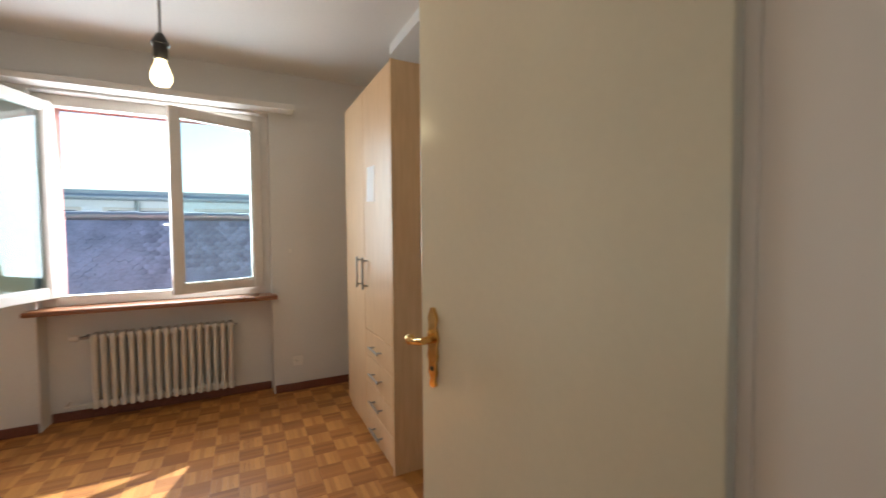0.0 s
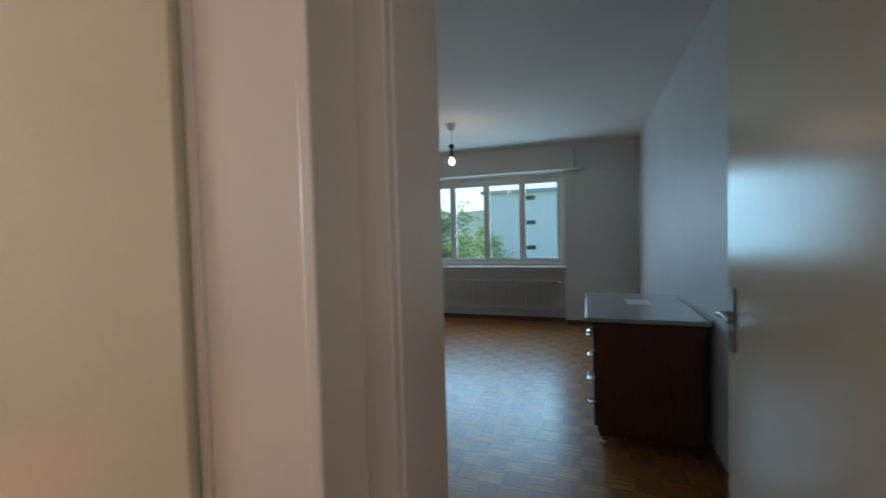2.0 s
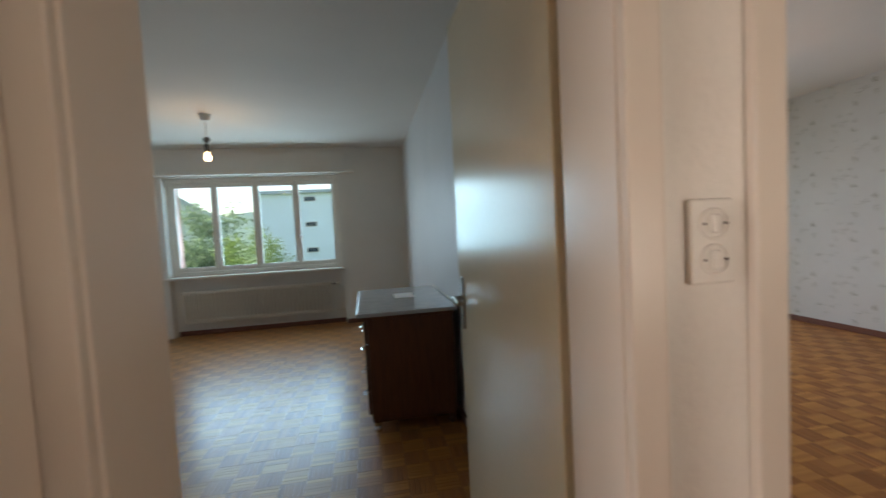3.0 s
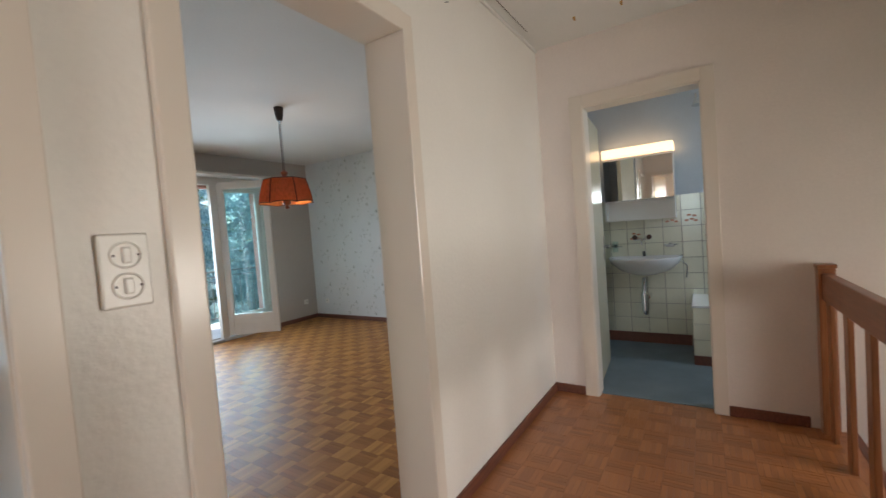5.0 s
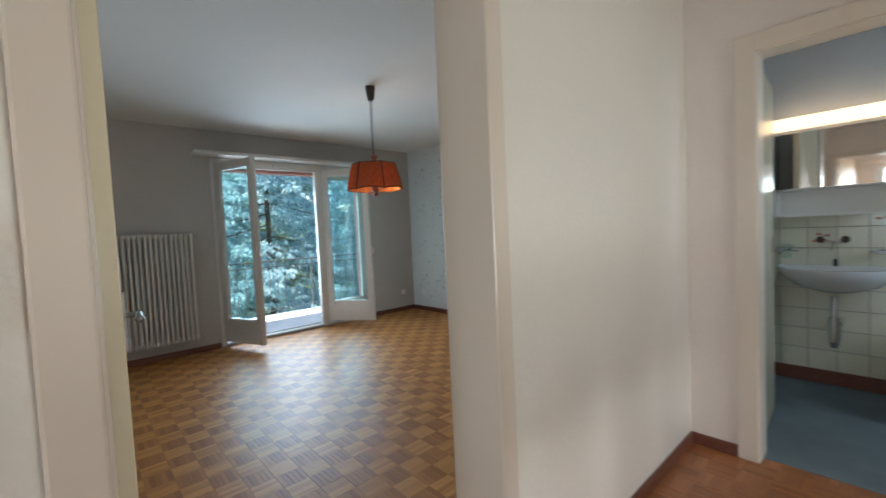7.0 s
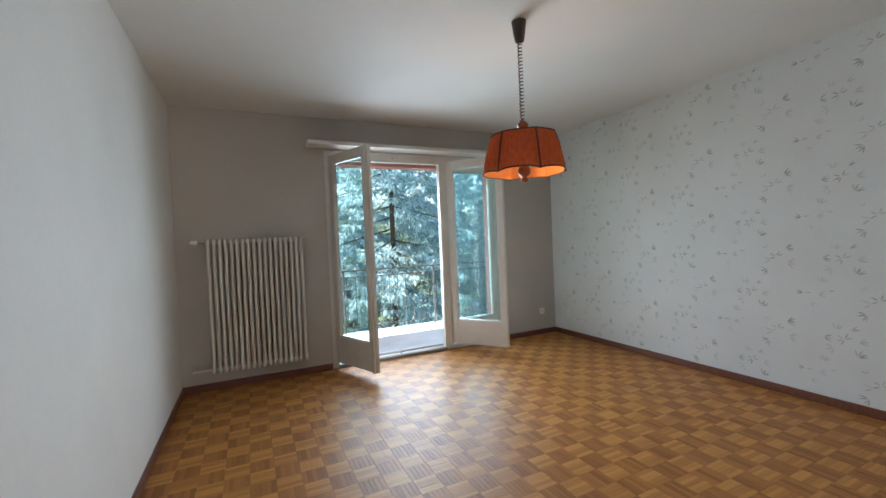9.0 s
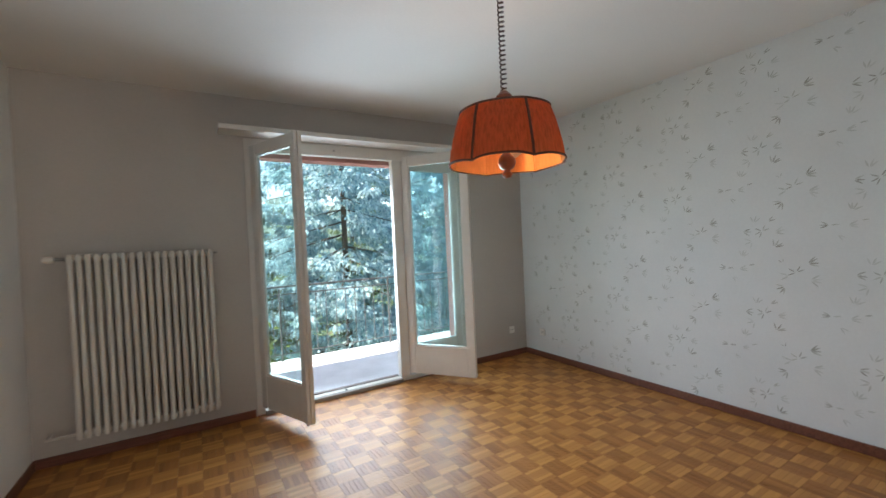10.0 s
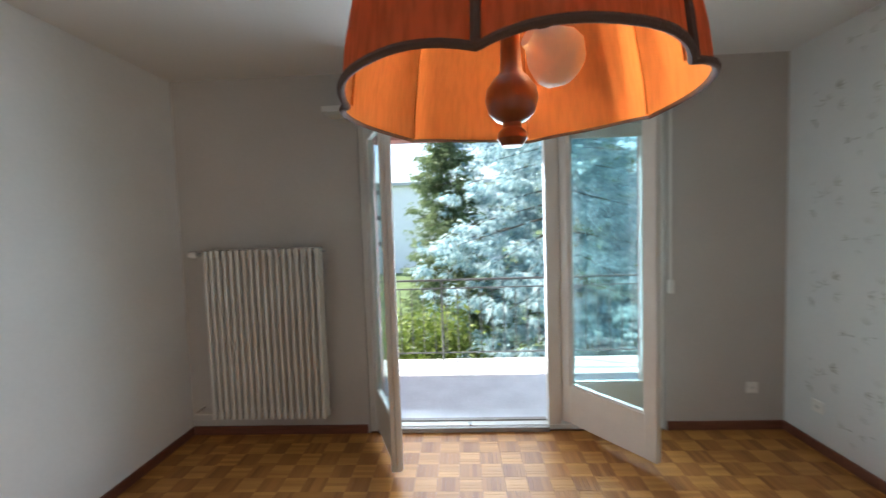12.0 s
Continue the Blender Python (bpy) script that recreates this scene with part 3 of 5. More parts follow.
def lever(parent, y, z, side, material, ornate, x_len=0.10):
    """A lever handle with a back plate on the face at x = side * 0.02, the lever pointing to the hinge."""
    s = 1 if side > 0 else -1
    bm = bmesh.new()
    if ornate:
        prof = [(-0.095, 0.004), (-0.09, 0.012), (-0.075, 0.008), (-0.06, 0.015), (-0.035, 0.012), (-0.02, 0.018), (0.0, 0.014), (0.02, 0.02), (0.05, 0.012), (0.07, 0.016), (0.085, 0.009), (0.095, 0.004)]
    else:
        prof = [(-0.105, 0.008), (-0.10, 0.018), (0.10, 0.018), (0.105, 0.008)]
    fr, bk = [], []
    for sgn in (1, -1):
        for zz, w in (prof if sgn > 0 else list(reversed(prof))):
            fr.append(bm.verts.new((s * 0.028, y + sgn * w, z + zz)))
            bk.append(bm.verts.new((s * 0.020, y + sgn * w, z + zz)))
    bm.faces.new(fr)
    n = len(fr)
    for k in range(n):
        bm.faces.new((fr[k], fr[(k + 1) % n], bk[(k + 1) % n], bk[k]))
    plate = part("door_handle", bm, material, parent, "polished brass handle" if ornate else "steel handle")
    bm = bmesh.new()
    zl = z + 0.02
    tube(bm, (s * 0.026, y, zl), (s * 0.065, y, zl), 0.009, 12)
    if ornate:
        x_len = -0.04
    pts = [(0, 0), (-0.012, 0.004), (0.5 * -x_len, -0.004), (-x_len, -0.002)] if ornate else [(0, 0), (-0.03, 0.006), (-0.06, 0.002), (-0.085, -0.006), (-x_len, -0.002)]
    for (a, za), (b, zb) in zip(pts, pts[1:]):
        tube(bm, (s * 0.062, y + a, zl + za), (s * 0.062, y + b, zl + zb), 0.0085, 10)
    bmesh.ops.create_uvsphere(bm, u_segments=12, v_segments=8, radius=0.013, matrix=Matrix.Translation((s * 0.062, y - x_len, zl - 0.002)))
    part("lever", bm, material, plate, smooth=True)
    bm = bmesh.new()
    tube(bm, (s * 0.0275, y, z - 0.05), (s * 0.0295, y, z - 0.05), 0.006, 10)
    part("keyhole", bm, M["dark_plastic"], plate)


def door(name, label, hinge, turn, width, height, sides, material, ornate, handle_z):
    """A flush leaf, built along +y from its hinge; turn swings it."""
    ob = structure(name, boxes((-0.02, 0.02, 0.0, width, 0.012, height), bevel=0.003), M["door"], label, "door")
    ob.matrix_basis = pose(hinge[0], hinge[1], 0, 0, 0, turn)
    for s in sides:
        lever(ob, width - 0.05, handle_z, s, material, ornate)
    hb = bmesh.new()
    for z in (0.25, 1.75):
        tube(hb, (0.0, -0.006, z - 0.05), (0.0, -0.006, z + 0.05), 0.008, 10)
    part("hinge", hb, M["steel"], ob)
    return ob


door("door_1", "open cream gloss flush door with an ornate brass handle", (-3.735, -0.150), 90 + math.degrees(math.atan2(0.155, 0.65)), 0.64, 2.03, (-1, 1), M["brass"], True, 0.965)
door("door_2", "open cream gloss flush door with a steel handle", (-2.718, 0.20), 2.0, 0.83, 2.03, (-1, 1), M["steel"], False, 0.935)
door("door_3", "open cream gloss flush door with a steel handle", (-2.395, 0.215), -3.5, 0.82, 2.03, (-1, 1), M["steel"], False, 0.965)
door("door_4", "open cream gloss bathroom door with a steel handle", (0.13, -0.265), -86.0, 0.66, 1.99, (1, -1), M["steel"], False, 0.98)


# ---- windows ----
def casement(parent, name, width, z0, z1, bottom=0.07, top=0.07, stile=0.07, label="", m=None, thick=0.045):
    x0 = 0.0
    bm = boxes((x0, x0 + stile, -thick / 2, thick / 2, z0, z1), (x0 + width - stile, x0 + width, -thick / 2, thick / 2, z0, z1),
               (x0 + stile, x0 + width - stile, -thick / 2 + 0.002, thick / 2 - 0.002, z0, z0 + bottom), (x0 + stile, x0 + width - stile, -thick / 2 + 0.002, thick / 2 - 0.002, z1 - top, z1), bevel=0.004)
    sash = part(name, bm, M["window_paint"], parent, label)
    if m is not None:
        sash.matrix_basis = m
    ins = 0.012
    bm = bmesh.new()
    a0, a1, c0, c1 = x0 + stile, x0 + width - stile, z0 + bottom, z1 - top
    for s in (-1, 1):
        y0 = s * (thick / 2 - 0.014)
        box(bm, a0, a0 + ins, y0 - 0.006, y0 + 0.006, c0, c1)
        box(bm, a1 - ins, a1, y0 - 0.006, y0 + 0.006, c0, c1)
        box(bm, a0 + ins, a1 - ins, y0 - 0.006, y0 + 0.006, c0, c0 + ins)
        box(bm, a0 + ins, a1 - ins, y0 - 0.006, y0 + 0.006, c1 - ins, c1)
    part("glazing_bead", bm, M["window_paint"], sash)
    pane = part("pane", boxes((a0 + 0.001, a1 - 0.001, -0.002, 0.002, c0 + 0.001, c1 - 0.001)), M["glass"], sash, "clear glass")
    pane.visible_shadow = False
    return sash


def latch(parent, x, z, y):
    bm = bmesh.new()
    tube(bm, (x, y, z - 0.03), (x, y, z + 0.03), 0.008, 10)
    tube(bm, (x, y, z), (x, y - 0.03, z), 0.007, 8)
    tube(bm, (x - 0.005, y - 0.03, z), (x + 0.055, y - 0.032, z), 0.0065, 8)
    part("window_handle", bm, M["chrome"], parent)


# balcony door of the dining room
bd = structure("window_1", boxes((-1.25, -1.19, 4.40, 4.47, 0, 2.15), (0.70, 0.76, 4.40, 4.47, 0, 2.15), (-1.19, 0.70, 4.402, 4.468, 2.055, 2.15), (-0.012, 0.075, 4.402, 4.468, 0.036, 2.055),
                                 (-1.19, 0.70, 4.40, 4.47, 0.0, 0.036), bevel=0.004), M["window_paint"], "white painted balcony door with two open leaves", "window")
part("threshold", boxes((-1.19, -0.012, 4.365, 4.40, 0.0, 0.032), (-1.19, -0.012, 4.46, 4.50, 0.012, 0.045), bevel=0.004), M["threshold"], bd, "worn painted threshold")
LEFT_TURN = math.degrees(math.atan2(-0.53, 0.22))
RIGHT_TURN = math.degrees(math.atan2(-0.53, 0.39))
sash = casement(bd, "leaf", 0.60, 0.06, 2.09, 0.26, 0.08, 0.07, "left leaf standing open into the room", pose(-1.19, 4.40, 0, 0, 0, LEFT_TURN))
part("meeting_strip", boxes((0.585, 0.612, -0.045, -0.0225, 0.06, 2.09), (0.60, 0.62, -0.02, 0.012, 0.06, 2.09), bevel=0.004), M["window_paint"], sash)
sash = casement(bd, "leaf", 0.66, 0.06, 2.09, 0.26, 0.08, 0.07, "leaf folded open against the fixed light", pose(0.10, 4.43, 0, 0, 0, RIGHT_TURN))
hb = bmesh.new()
for z in (0.3, 1.05, 1.8):
    tube(hb, (0.0, -0.03, z - 0.04), (0.0, -0.03, z + 0.04), 0.009, 8)
part("hinge", hb, M["window_paint"], sash)
casement(bd, "fixed_light", 0.625, 0.05, 2.055, 0.26, 0.07, 0.06, "fixed glazed side light", pose(0.075, 4.44, 0))
bm = bmesh.new()
for x, z in ((-0.55, 0.055), (-0.55, 2.10)):
    tube(bm, (x, 4.395, z), (x, 4.36 if z < 1 else 4.39, z), 0.008, 8)
part("bolt_keeper", bm, M["steel"], bd)
structure("curtain_board_1", boxes((-1.42, 0.85, 4.19, 4.38, 2.155, 2.19), bevel=0.003), M["window_paint"], "white painted curtain board above the balcony door", "curtain board")

# bedroom window, four lights
bw = structure("window_2", boxes((-5.62, -5.57, 5.20, 5.28, 0.78, 2.04), (-3.53, -3.47, 5.20, 5.28, 0.78, 2.04), (-5.57, -3.53, 5.202, 5.278, 1.975, 2.04), (-5.57, -3.53, 5.202, 5.278, 0.78, 0.83), bevel=0.004), M["window_paint"], "white painted four-light window", "window")
for k in range(4):
    x = -5.57 + k * 0.51
    sash = casement(bw, "sash", 0.51, 0.83, 1.975, 0.045, 0.045, 0.032, "", pose(x, 5.235, 0))
    if k in (1, 3):
        latch(sash, 0.015, 1.22, -0.03)
structure("window_sill_2", boxes((-5.70, -3.455, 5.06, 5.21, 0.745, 0.775), bevel=0.006), M["window_paint"], "painted window sill", "window sill")
structure("shutter_box_2", boxes((-5.75, -3.35, 5.055, 5.1, 2.08, H_BED)), M["white"], "painted roller shutter box", "shutter box")
structure("curtain_board_2", boxes((-5.85, -3.245, 4.98, 5.12, 2.05, 2.08), bevel=0.003), M["window_paint"], "white painted curtain board", "curtain board")

# west room window, two sashes standing open
ww = structure("window_3", boxes((-6.95, -6.88, -1.86, -1.78, 0.775, 2.13), (-6.95, -6.88, -0.58, -0.51, 0.775, 2.13), (-6.948, -6.882, -1.78, -0.58, 2.06, 2.13), (-6.948, -6.882, -1.78, -0.58, 0.775, 0.84), bevel=0.004), M["window_paint"], "white painted window with two open sashes", "window")
sash = casement(ww, "sash", 0.60, 0.835, 2.075, 0.06, 0.06, 0.06, "sash ajar into the room", pose(-6.875, -0.575, 0, 0, 0, -90 + 24))
latch(sash, 0.56, 1.30, -0.03)
sash = casement(ww, "sash", 0.60, 0.835, 2.075, 0.06, 0.06, 0.06, "sash standing wide open into the room", pose(-6.875, -1.785, 0, 0, 0, -22))
structure("window_sill_3", boxes((-6.94, -6.70, -1.90, -0.476, 0.742, 0.775), bevel=0.008), M["sill_wood"], "varnished red-brown wooden window sill", "window sill")
structure("curtain_board_3", boxes((-6.80, -6.66, -2.2, -0.336, 2.145, 2.185), bevel=0.004), M["window_paint"], "white painted curtain board with rail", "curtain board")
# never in view; assumed as the source of light from the stairs
structure("window_4", boxes((-1.70, -1.65, -3.57, -3.52, 0.25, 1.25), (-0.45, -0.40, -3.57, -3.52, 0.25, 1.25), (-1.65, -0.45, -3.57, -3.52, 0.25, 0.30), (-1.65, -0.45, -3.57, -3.52, 1.20, 1.25), (-1.07, -1.03, -3.565, -3.525, 0.30, 1.20)), M["window_paint"], "assumed stairwell window, out of view", "window")
# added opening for the bathroom's fill lamp, out of view
structure("window_5_added", boxes((0.40, 0.44, -2.47, -2.43, 1.3, 2.1), (1.06, 1.10, -2.47, -2.43, 1.3, 2.1), (0.44, 1.06, -2.47, -2.43, 1.3, 1.34), (0.44, 1.06, -2.47, -2.43, 2.06, 2.1)), M["window_paint"], "small unseen window added to light the bathroom", "window")


# ---- radiators ----
def radiator(label, at, turn, count, pitch, height, depth, z0, valve_side):
    """A column radiator along +x, its back to +y."""
    ob = thing("radiator", label, "radiator", at, turn=turn)
    bm = bmesh.new()
    for y in (0.016, depth / 2, depth - 0.016):
        tube(bm, (0, y, 0.035), (0, y, height - 0.035), 0.0145, 8)
    for z in (0.03, height - 0.03):
        box(bm, -pitch * 0.36, pitch * 0.36, 0.0, depth, z - 0.027, z + 0.027, bevel=0.012)
        tube(bm, (-pitch / 2, depth / 2, z), (pitch / 2, depth / 2, z), 0.017, 10)
    me = to_mesh("section", bm, M["radiator"], True)
    for k in range(count):
        shared("section", me, ob, pose(pitch * (k + 0.5), 0, z0))
    w = count * pitch
    xe = -0.0 if valve_side < 0 else w
    s = -1 if valve_side < 0 else 1
    bm = bmesh.new()
    tube(bm, (xe, depth / 2, z0 + height - 0.03), (xe + s * 0.06, depth / 2, z0 + height - 0.03), 0.011, 10)
    tube(bm, (xe + s * 0.03, depth / 2, z0 + height - 0.03), (xe + s * 0.03, depth + 0.05, z0 + height - 0.03), 0.010, 8)
    part("valve", bm, M["steel"], ob)
    bm = turned([(0.012, 0), (0.020, 0.008), (0.022, 0.03), (0.017, 0.05), (0.006, 0.054)], 14)
    place(bm, Matrix.Translation((xe + s * 0.055, depth / 2, z0 + height - 0.03)) @ pose(0, 0, 0, 0, 90 * s, 0))
    part("valve_knob", bm, M["plastic"], ob, "white valve knob", True)
    bm = bmesh.new()
    tube(bm, (xe, depth / 2, z0 + 0.03), (xe + s * 0.14, depth / 2, z0 + 0.03), 0.009, 8)
    tube(bm, (xe + s * 0.14, depth / 2, z0 + 0.03), (xe + s * 0.14, depth + 0.05, z0 + 0.03), 0.009, 8)
    part("return_pipe", bm, M["radiator"], ob)
    for x in (0.1 * w, 0.9 * w):
        for zb in (0.9, 0.06):
            bm = bmesh.new()
            tube(bm, (x, depth - 0.02, z0 + height * zb), (x, depth + 0.06, z0 + height * zb), 0.008, 8)
            part("bracket", bm, M["steel"], ob)
    bm = bmesh.new()
    tube(bm, (w if s < 0 else 0, depth / 2, z0 + height - 0.03), ((w + 0.025) if s < 0 else -0.025, depth / 2, z0 + height - 0.03), 0.006, 8)
    part("vent_plug", bm, M["steel"], ob)
    return ob


radiator("tall cream column radiator mounted on the wall", (-2.28, 4.225, 0), 0, 18, 0.0437, 1.145, 0.10, 0.168, -1)
radiator("low cream column radiator in the window recess", (-5.50, 5.09, 0), 0, 37, 0.0503, 0.42, 0.10, 0.165, 1)
radiator("cream column radiator in the window recess", (-6.81, -1.62, 0), 90, 17, 0.0497, 0.505, 0.10, 0.085, -1)

sp = thing("shutter_strap", "white roller shutter strap with its wall winder", "shutter strap", (0.79, 4.38, 0))
part("strap", boxes((-0.008, 0.008, -0.012, -0.009, 1.0, 2.15)), M["plastic"], sp)
part("winder", boxes((-0.018, 0.018, -0.03, 0.0, 0.93, 1.02), bevel=0.006), M["plastic"], sp)

# ---- west room ----
wd = thing("wardrobe", "tall maple laminate wardrobe with steel bar handles", "wardrobe", (-6.335, -0.042, 0))
part("body", boxes((0, 0.975, 0.02, 0.59, 0.0, 2.085), bevel=0.002), M["wardrobe"], wd)
for x0, x1, z0, z1, kind in ((0.003, 0.467, 0.06, 2.08, "door"), (0.472, 0.953, 0.66, 2.08, "door"), (0.472, 0.953, 0.505, 0.655, "drawer"), (0.472, 0.953, 0.345, 0.50, "drawer"), (0.472, 0.953, 0.185, 0.34, "drawer"), (0.472, 0.953, 0.03, 0.18, "drawer")):
    d = part(kind, boxes((x0, x1, 0.0, 0.018, z0, z1), bevel=0.0025), M["wardrobe"], wd)
    bm = bmesh.new()
    if kind == "door":
        xh = x1 - 0.07 if x0 < 0.1 else x0 + 0.05
        tube(bm, (xh, -0.03, 0.90), (xh, -0.03, 1.09), 0.006, 10)
        for z in (0.92, 1.07):
            tube(bm, (xh, 0.0, z), (xh, -0.03, z), 0.005, 8)
    else:
        zc, xc = (z0 + z1) / 2, (x0 + x1) / 2
        tube(bm, (xc - 0.085, -0.03, zc), (xc + 0.085, -0.03, zc), 0.006, 10)
        for x in (xc - 0.064, xc + 0.064):
            tube(bm, (x, 0.0, zc), (x, -0.03, zc), 0.005, 8)
    part("handle", bm, M["steel"], d, "brushed steel bar handle", True)
part("side_edge", boxes((0.955, 0.977, -0.0, 0.02, 0.0, 2.087), bevel=0.002), M["wardrobe"], wd)
paper = part("note_sheet", place(boxes((0, 0.15, -0.0012, 0, 0, 0.2)), pose(0, 0, 0, 0, 4, 0)), M["paper"])
tagged(paper, "white paper sheet taped to the wardrobe door", "paper")
paper.matrix_basis = pose(-5.80, -0.0425, 1.42)


def pendant_bulb(label, x, y, drop_z, ball, top=H):
    ob = thing("bulb_pendant", label, "ceiling light", (x, y, 0))
    bm = bmesh.new()
    tube(bm, (0, 0, drop_z + 0.16), (0, 0, top - 0.03), 0.004, 8)
    part("cable", bm, M["plastic"] if ball else M["steel"], ob)
    part("ceiling_rose", turned([(0.05 if not ball else 0.03, top - 0.06), (0.045, top - 0.02), (0.05, top)], 16), M["plastic"], ob, smooth=True)
    part("socket", turned([(0.017, drop_z + 0.085), (0.021, drop_z + 0.09), (0.021, drop_z + 0.13), (0.026, drop_z + 0.132), (0.024, drop_z + 0.14), (0.010, drop_z + 0.165)], 16), M["dark_plastic"], ob, smooth=True)
    if ball:
        part("counterweight_ball", turned([(0.006, drop_z + 0.165), (0.024, drop_z + 0.178), (0.03, drop_z + 0.195), (0.024, drop_z + 0.212), (0.006, drop_z + 0.225)], 16), M["brown_plastic"], ob, smooth=True)
    b = part("bulb", turned([(0.004, drop_z), (0.02, drop_z + 0.005), (0.03, drop_z + 0.022), (0.029, drop_z + 0.042), (0.020, drop_z + 0.066), (0.014, drop_z + 0.085)], 18), M["bulb_on"], ob, "lit bulb", True)
    b.visible_shadow = False
    return ob


pendant_bulb("bare lit bulb in a black socket on a cable", -5.0, -0.924, 1.70, False)
pendant_bulb("bare lit bulb hanging from the ceiling on a thin cable", -4.52, 3.52, 1.96, True, H_BED)


def outlet(label, m):
    ob = thing("wall_socket", label, "socket", group="wall sockets")
    ob.matrix_basis = m
    part("plate", boxes((-0.037, 0.037, -0.008, 0, -0.037, 0.037), bevel=0.003), M["plastic"], ob)
    bm = bmesh.new()
    for x, z in ((-0.011, 0.004), (0.011, 0.004), (0, -0.006)):
        tube(bm, (x, -0.0095, z), (x, -0.0075, z), 0.0032, 8)
    part("contact_hole", bm, M["dark_plastic"], ob)
    return ob


outlet("cream wall socket above the baseboard", pose(-6.8, -0.334, 0.235, 0, 0, 90))
outlet("cream wall socket near the room corner", pose(1.32, 4.38, 0.285))
outlet("cream wall socket beside the sprig wallpaper corner", pose(1.53, 4.12, 0.27, 0, 0, -90))
structure("wall_hook", boxes((-6.8, -6.785, -0.385, -0.365, 1.085, 1.115), bevel=0.004), M["plastic"], "small painted hook", "hook")

# ---- bedroom ----
dr = thing("dresser", "dark walnut dresser with a grey stone top on castors", "dresser", (-3.16, 1.865, 0))
part("body", boxes((0.0, 0.53, 0.0, 0.95, 0.09, 0.725), bevel=0.006), M["dresser"], dr)
part("plinth", boxes((0.01, 0.52, 0.012, 0.94, 0.07, 0.09), bevel=0.003), M["dresser"], dr)
part("top", boxes((-0.06, 0.55, -0.022, 0.975, 0.727, 0.752), bevel=0.006), M["stone"], dr, "grey stone slab")
part("top_moulding", boxes((-0.035, 0.535, -0.01, 0.96, 0.705, 0.7265), bevel=0.005), M["dresser"], dr)
for k in range(4):
    d = part("drawer", boxes((-0.02, -0.001, 0.03, 0.92, 0.115 + 0.147 * k, 0.255 + 0.147 * k), bevel=0.004), M["dresser"], dr)
    for y in (0.22, 0.73):
        bm = bmesh.new()
        tube(bm, (-0.021, y - 0.04, 0.19 + 0.147 * k), (-0.045, y - 0.03, 0.18 + 0.147 * k), 0.005, 8)
        tube(bm, (-0.045, y - 0.03, 0.18 + 0.147 * k), (-0.045, y + 0.03, 0.18 + 0.147 * k), 0.005, 8)
        tube(bm, (-0.045, y + 0.03, 0.18 + 0.147 * k), (-0.021, y + 0.04, 0.19 + 0.147 * k), 0.005, 8)
        part("drawer_pull", bm, M["chrome"], d)
for x, y in ((0.03, 0.04), (0.5, 0.04), (0.03, 0.91), (0.5, 0.91)):
    bm = turned([(0.012, 0.0), (0.022, 0.01), (0.026, 0.025), (0.018, 0.042), (0.026, 0.055), (0.03, 0.07)], 14)
    place(bm, Matrix.Translation((x, y, 0)))
    part("foot", bm, M["chrome"] if x < 0.1 and y < 0.1 else M["dresser"], dr, smooth=True)
sh = part("note_sheet", boxes((-2.96, -2.82, 2.31, 2.52, 0.7525, 0.7545)), M["paper"])
tagged(sh, "white paper sheet lying on the dresser top", "paper")
cl = bmesh.new()
tube(cl, (-2.60, 1.87, 0.757), (-2.60, 2.82, 0.757), 0.004, 8)
tagged(part("cable", cl, M["plastic"]), "white cable lying along the dresser's back edge", "cable")

# ---- hall ----
sw = thing("light_switch", "double white light switch plate on the plaster", "light switch", (-2.561, 0, 1.19))
part("plate", boxes((-0.043, 0.043, -0.012, 0, -0.072, 0.072), bevel=0.005), M["plastic"], sw)
for z in (0.03, -0.03):
    bm = turned([(0.027, 0), (0.027, 0.004), (0.024, 0.006), (0.022, 0.003), (0.019, 0.003)], 24)
    place(bm, Matrix.Translation((0, -0.012, z)) @ pose(0, 0, 0, 90))
    rg = part("rotary_ring", bm, M["plastic"], sw, smooth=True)
    part("toggle", place(boxes((-0.008, 0.008, -0.024, -0.012, -0.016, 0.016), bevel=0.004), Matrix.Translation((0, 0, z))), M["plastic"], rg)
    for x in (-0.021, 0.021):
        bm = bmesh.new()
        tube(bm, (x, -0.0185, z), (x, -0.014, z), 0.0025, 8)
        part("screw", bm, M["brown_plastic"], rg)

hatch = thing("attic_hatch", "painted loft hatch in the ceiling with small latches", "hatch", (0, 0, H))
part("panel", boxes((-1.45, -0.335, -0.9, -0.075, -0.012, 0.0)), M["ceiling"], hatch)
part("gap_frame", boxes((-1.458, -1.45, -0.91, -0.065, -0.004, 0), (-0.335, -0.327, -0.91, -0.065, -0.004, 0), (-1.45, -0.335, -0.91, -0.90, -0.004, 0), (-1.45, -0.335, -0.075, -0.065, -0.004, 0)), M["gap"], hatch)
for y in (-0.36, -0.62):
    bm = bmesh.new()
    tube(bm, (-0.325, y, -0.004), (-0.325, y, -0.02), 0.008, 10)
    box(bm, -0.345, -0.305, y - 0.005, y + 0.005, -0.024, -0.018)
    part("latch", bm, M["brass"], hatch)
structure("ceiling_cove", boxes((-3.54, 0.0, -0.018, 0.0, H - 0.018, H), bevel=0.006), M["ceiling"], "painted ceiling cove", "trim")
nail = bmesh.new()
tube(nail, (-1.23, 0.0, 2.27), (-1.23, -0.02, 2.265), 0.003, 6)
structure("wall_nail", nail, M["steel"], "nail in the wall", "nail")

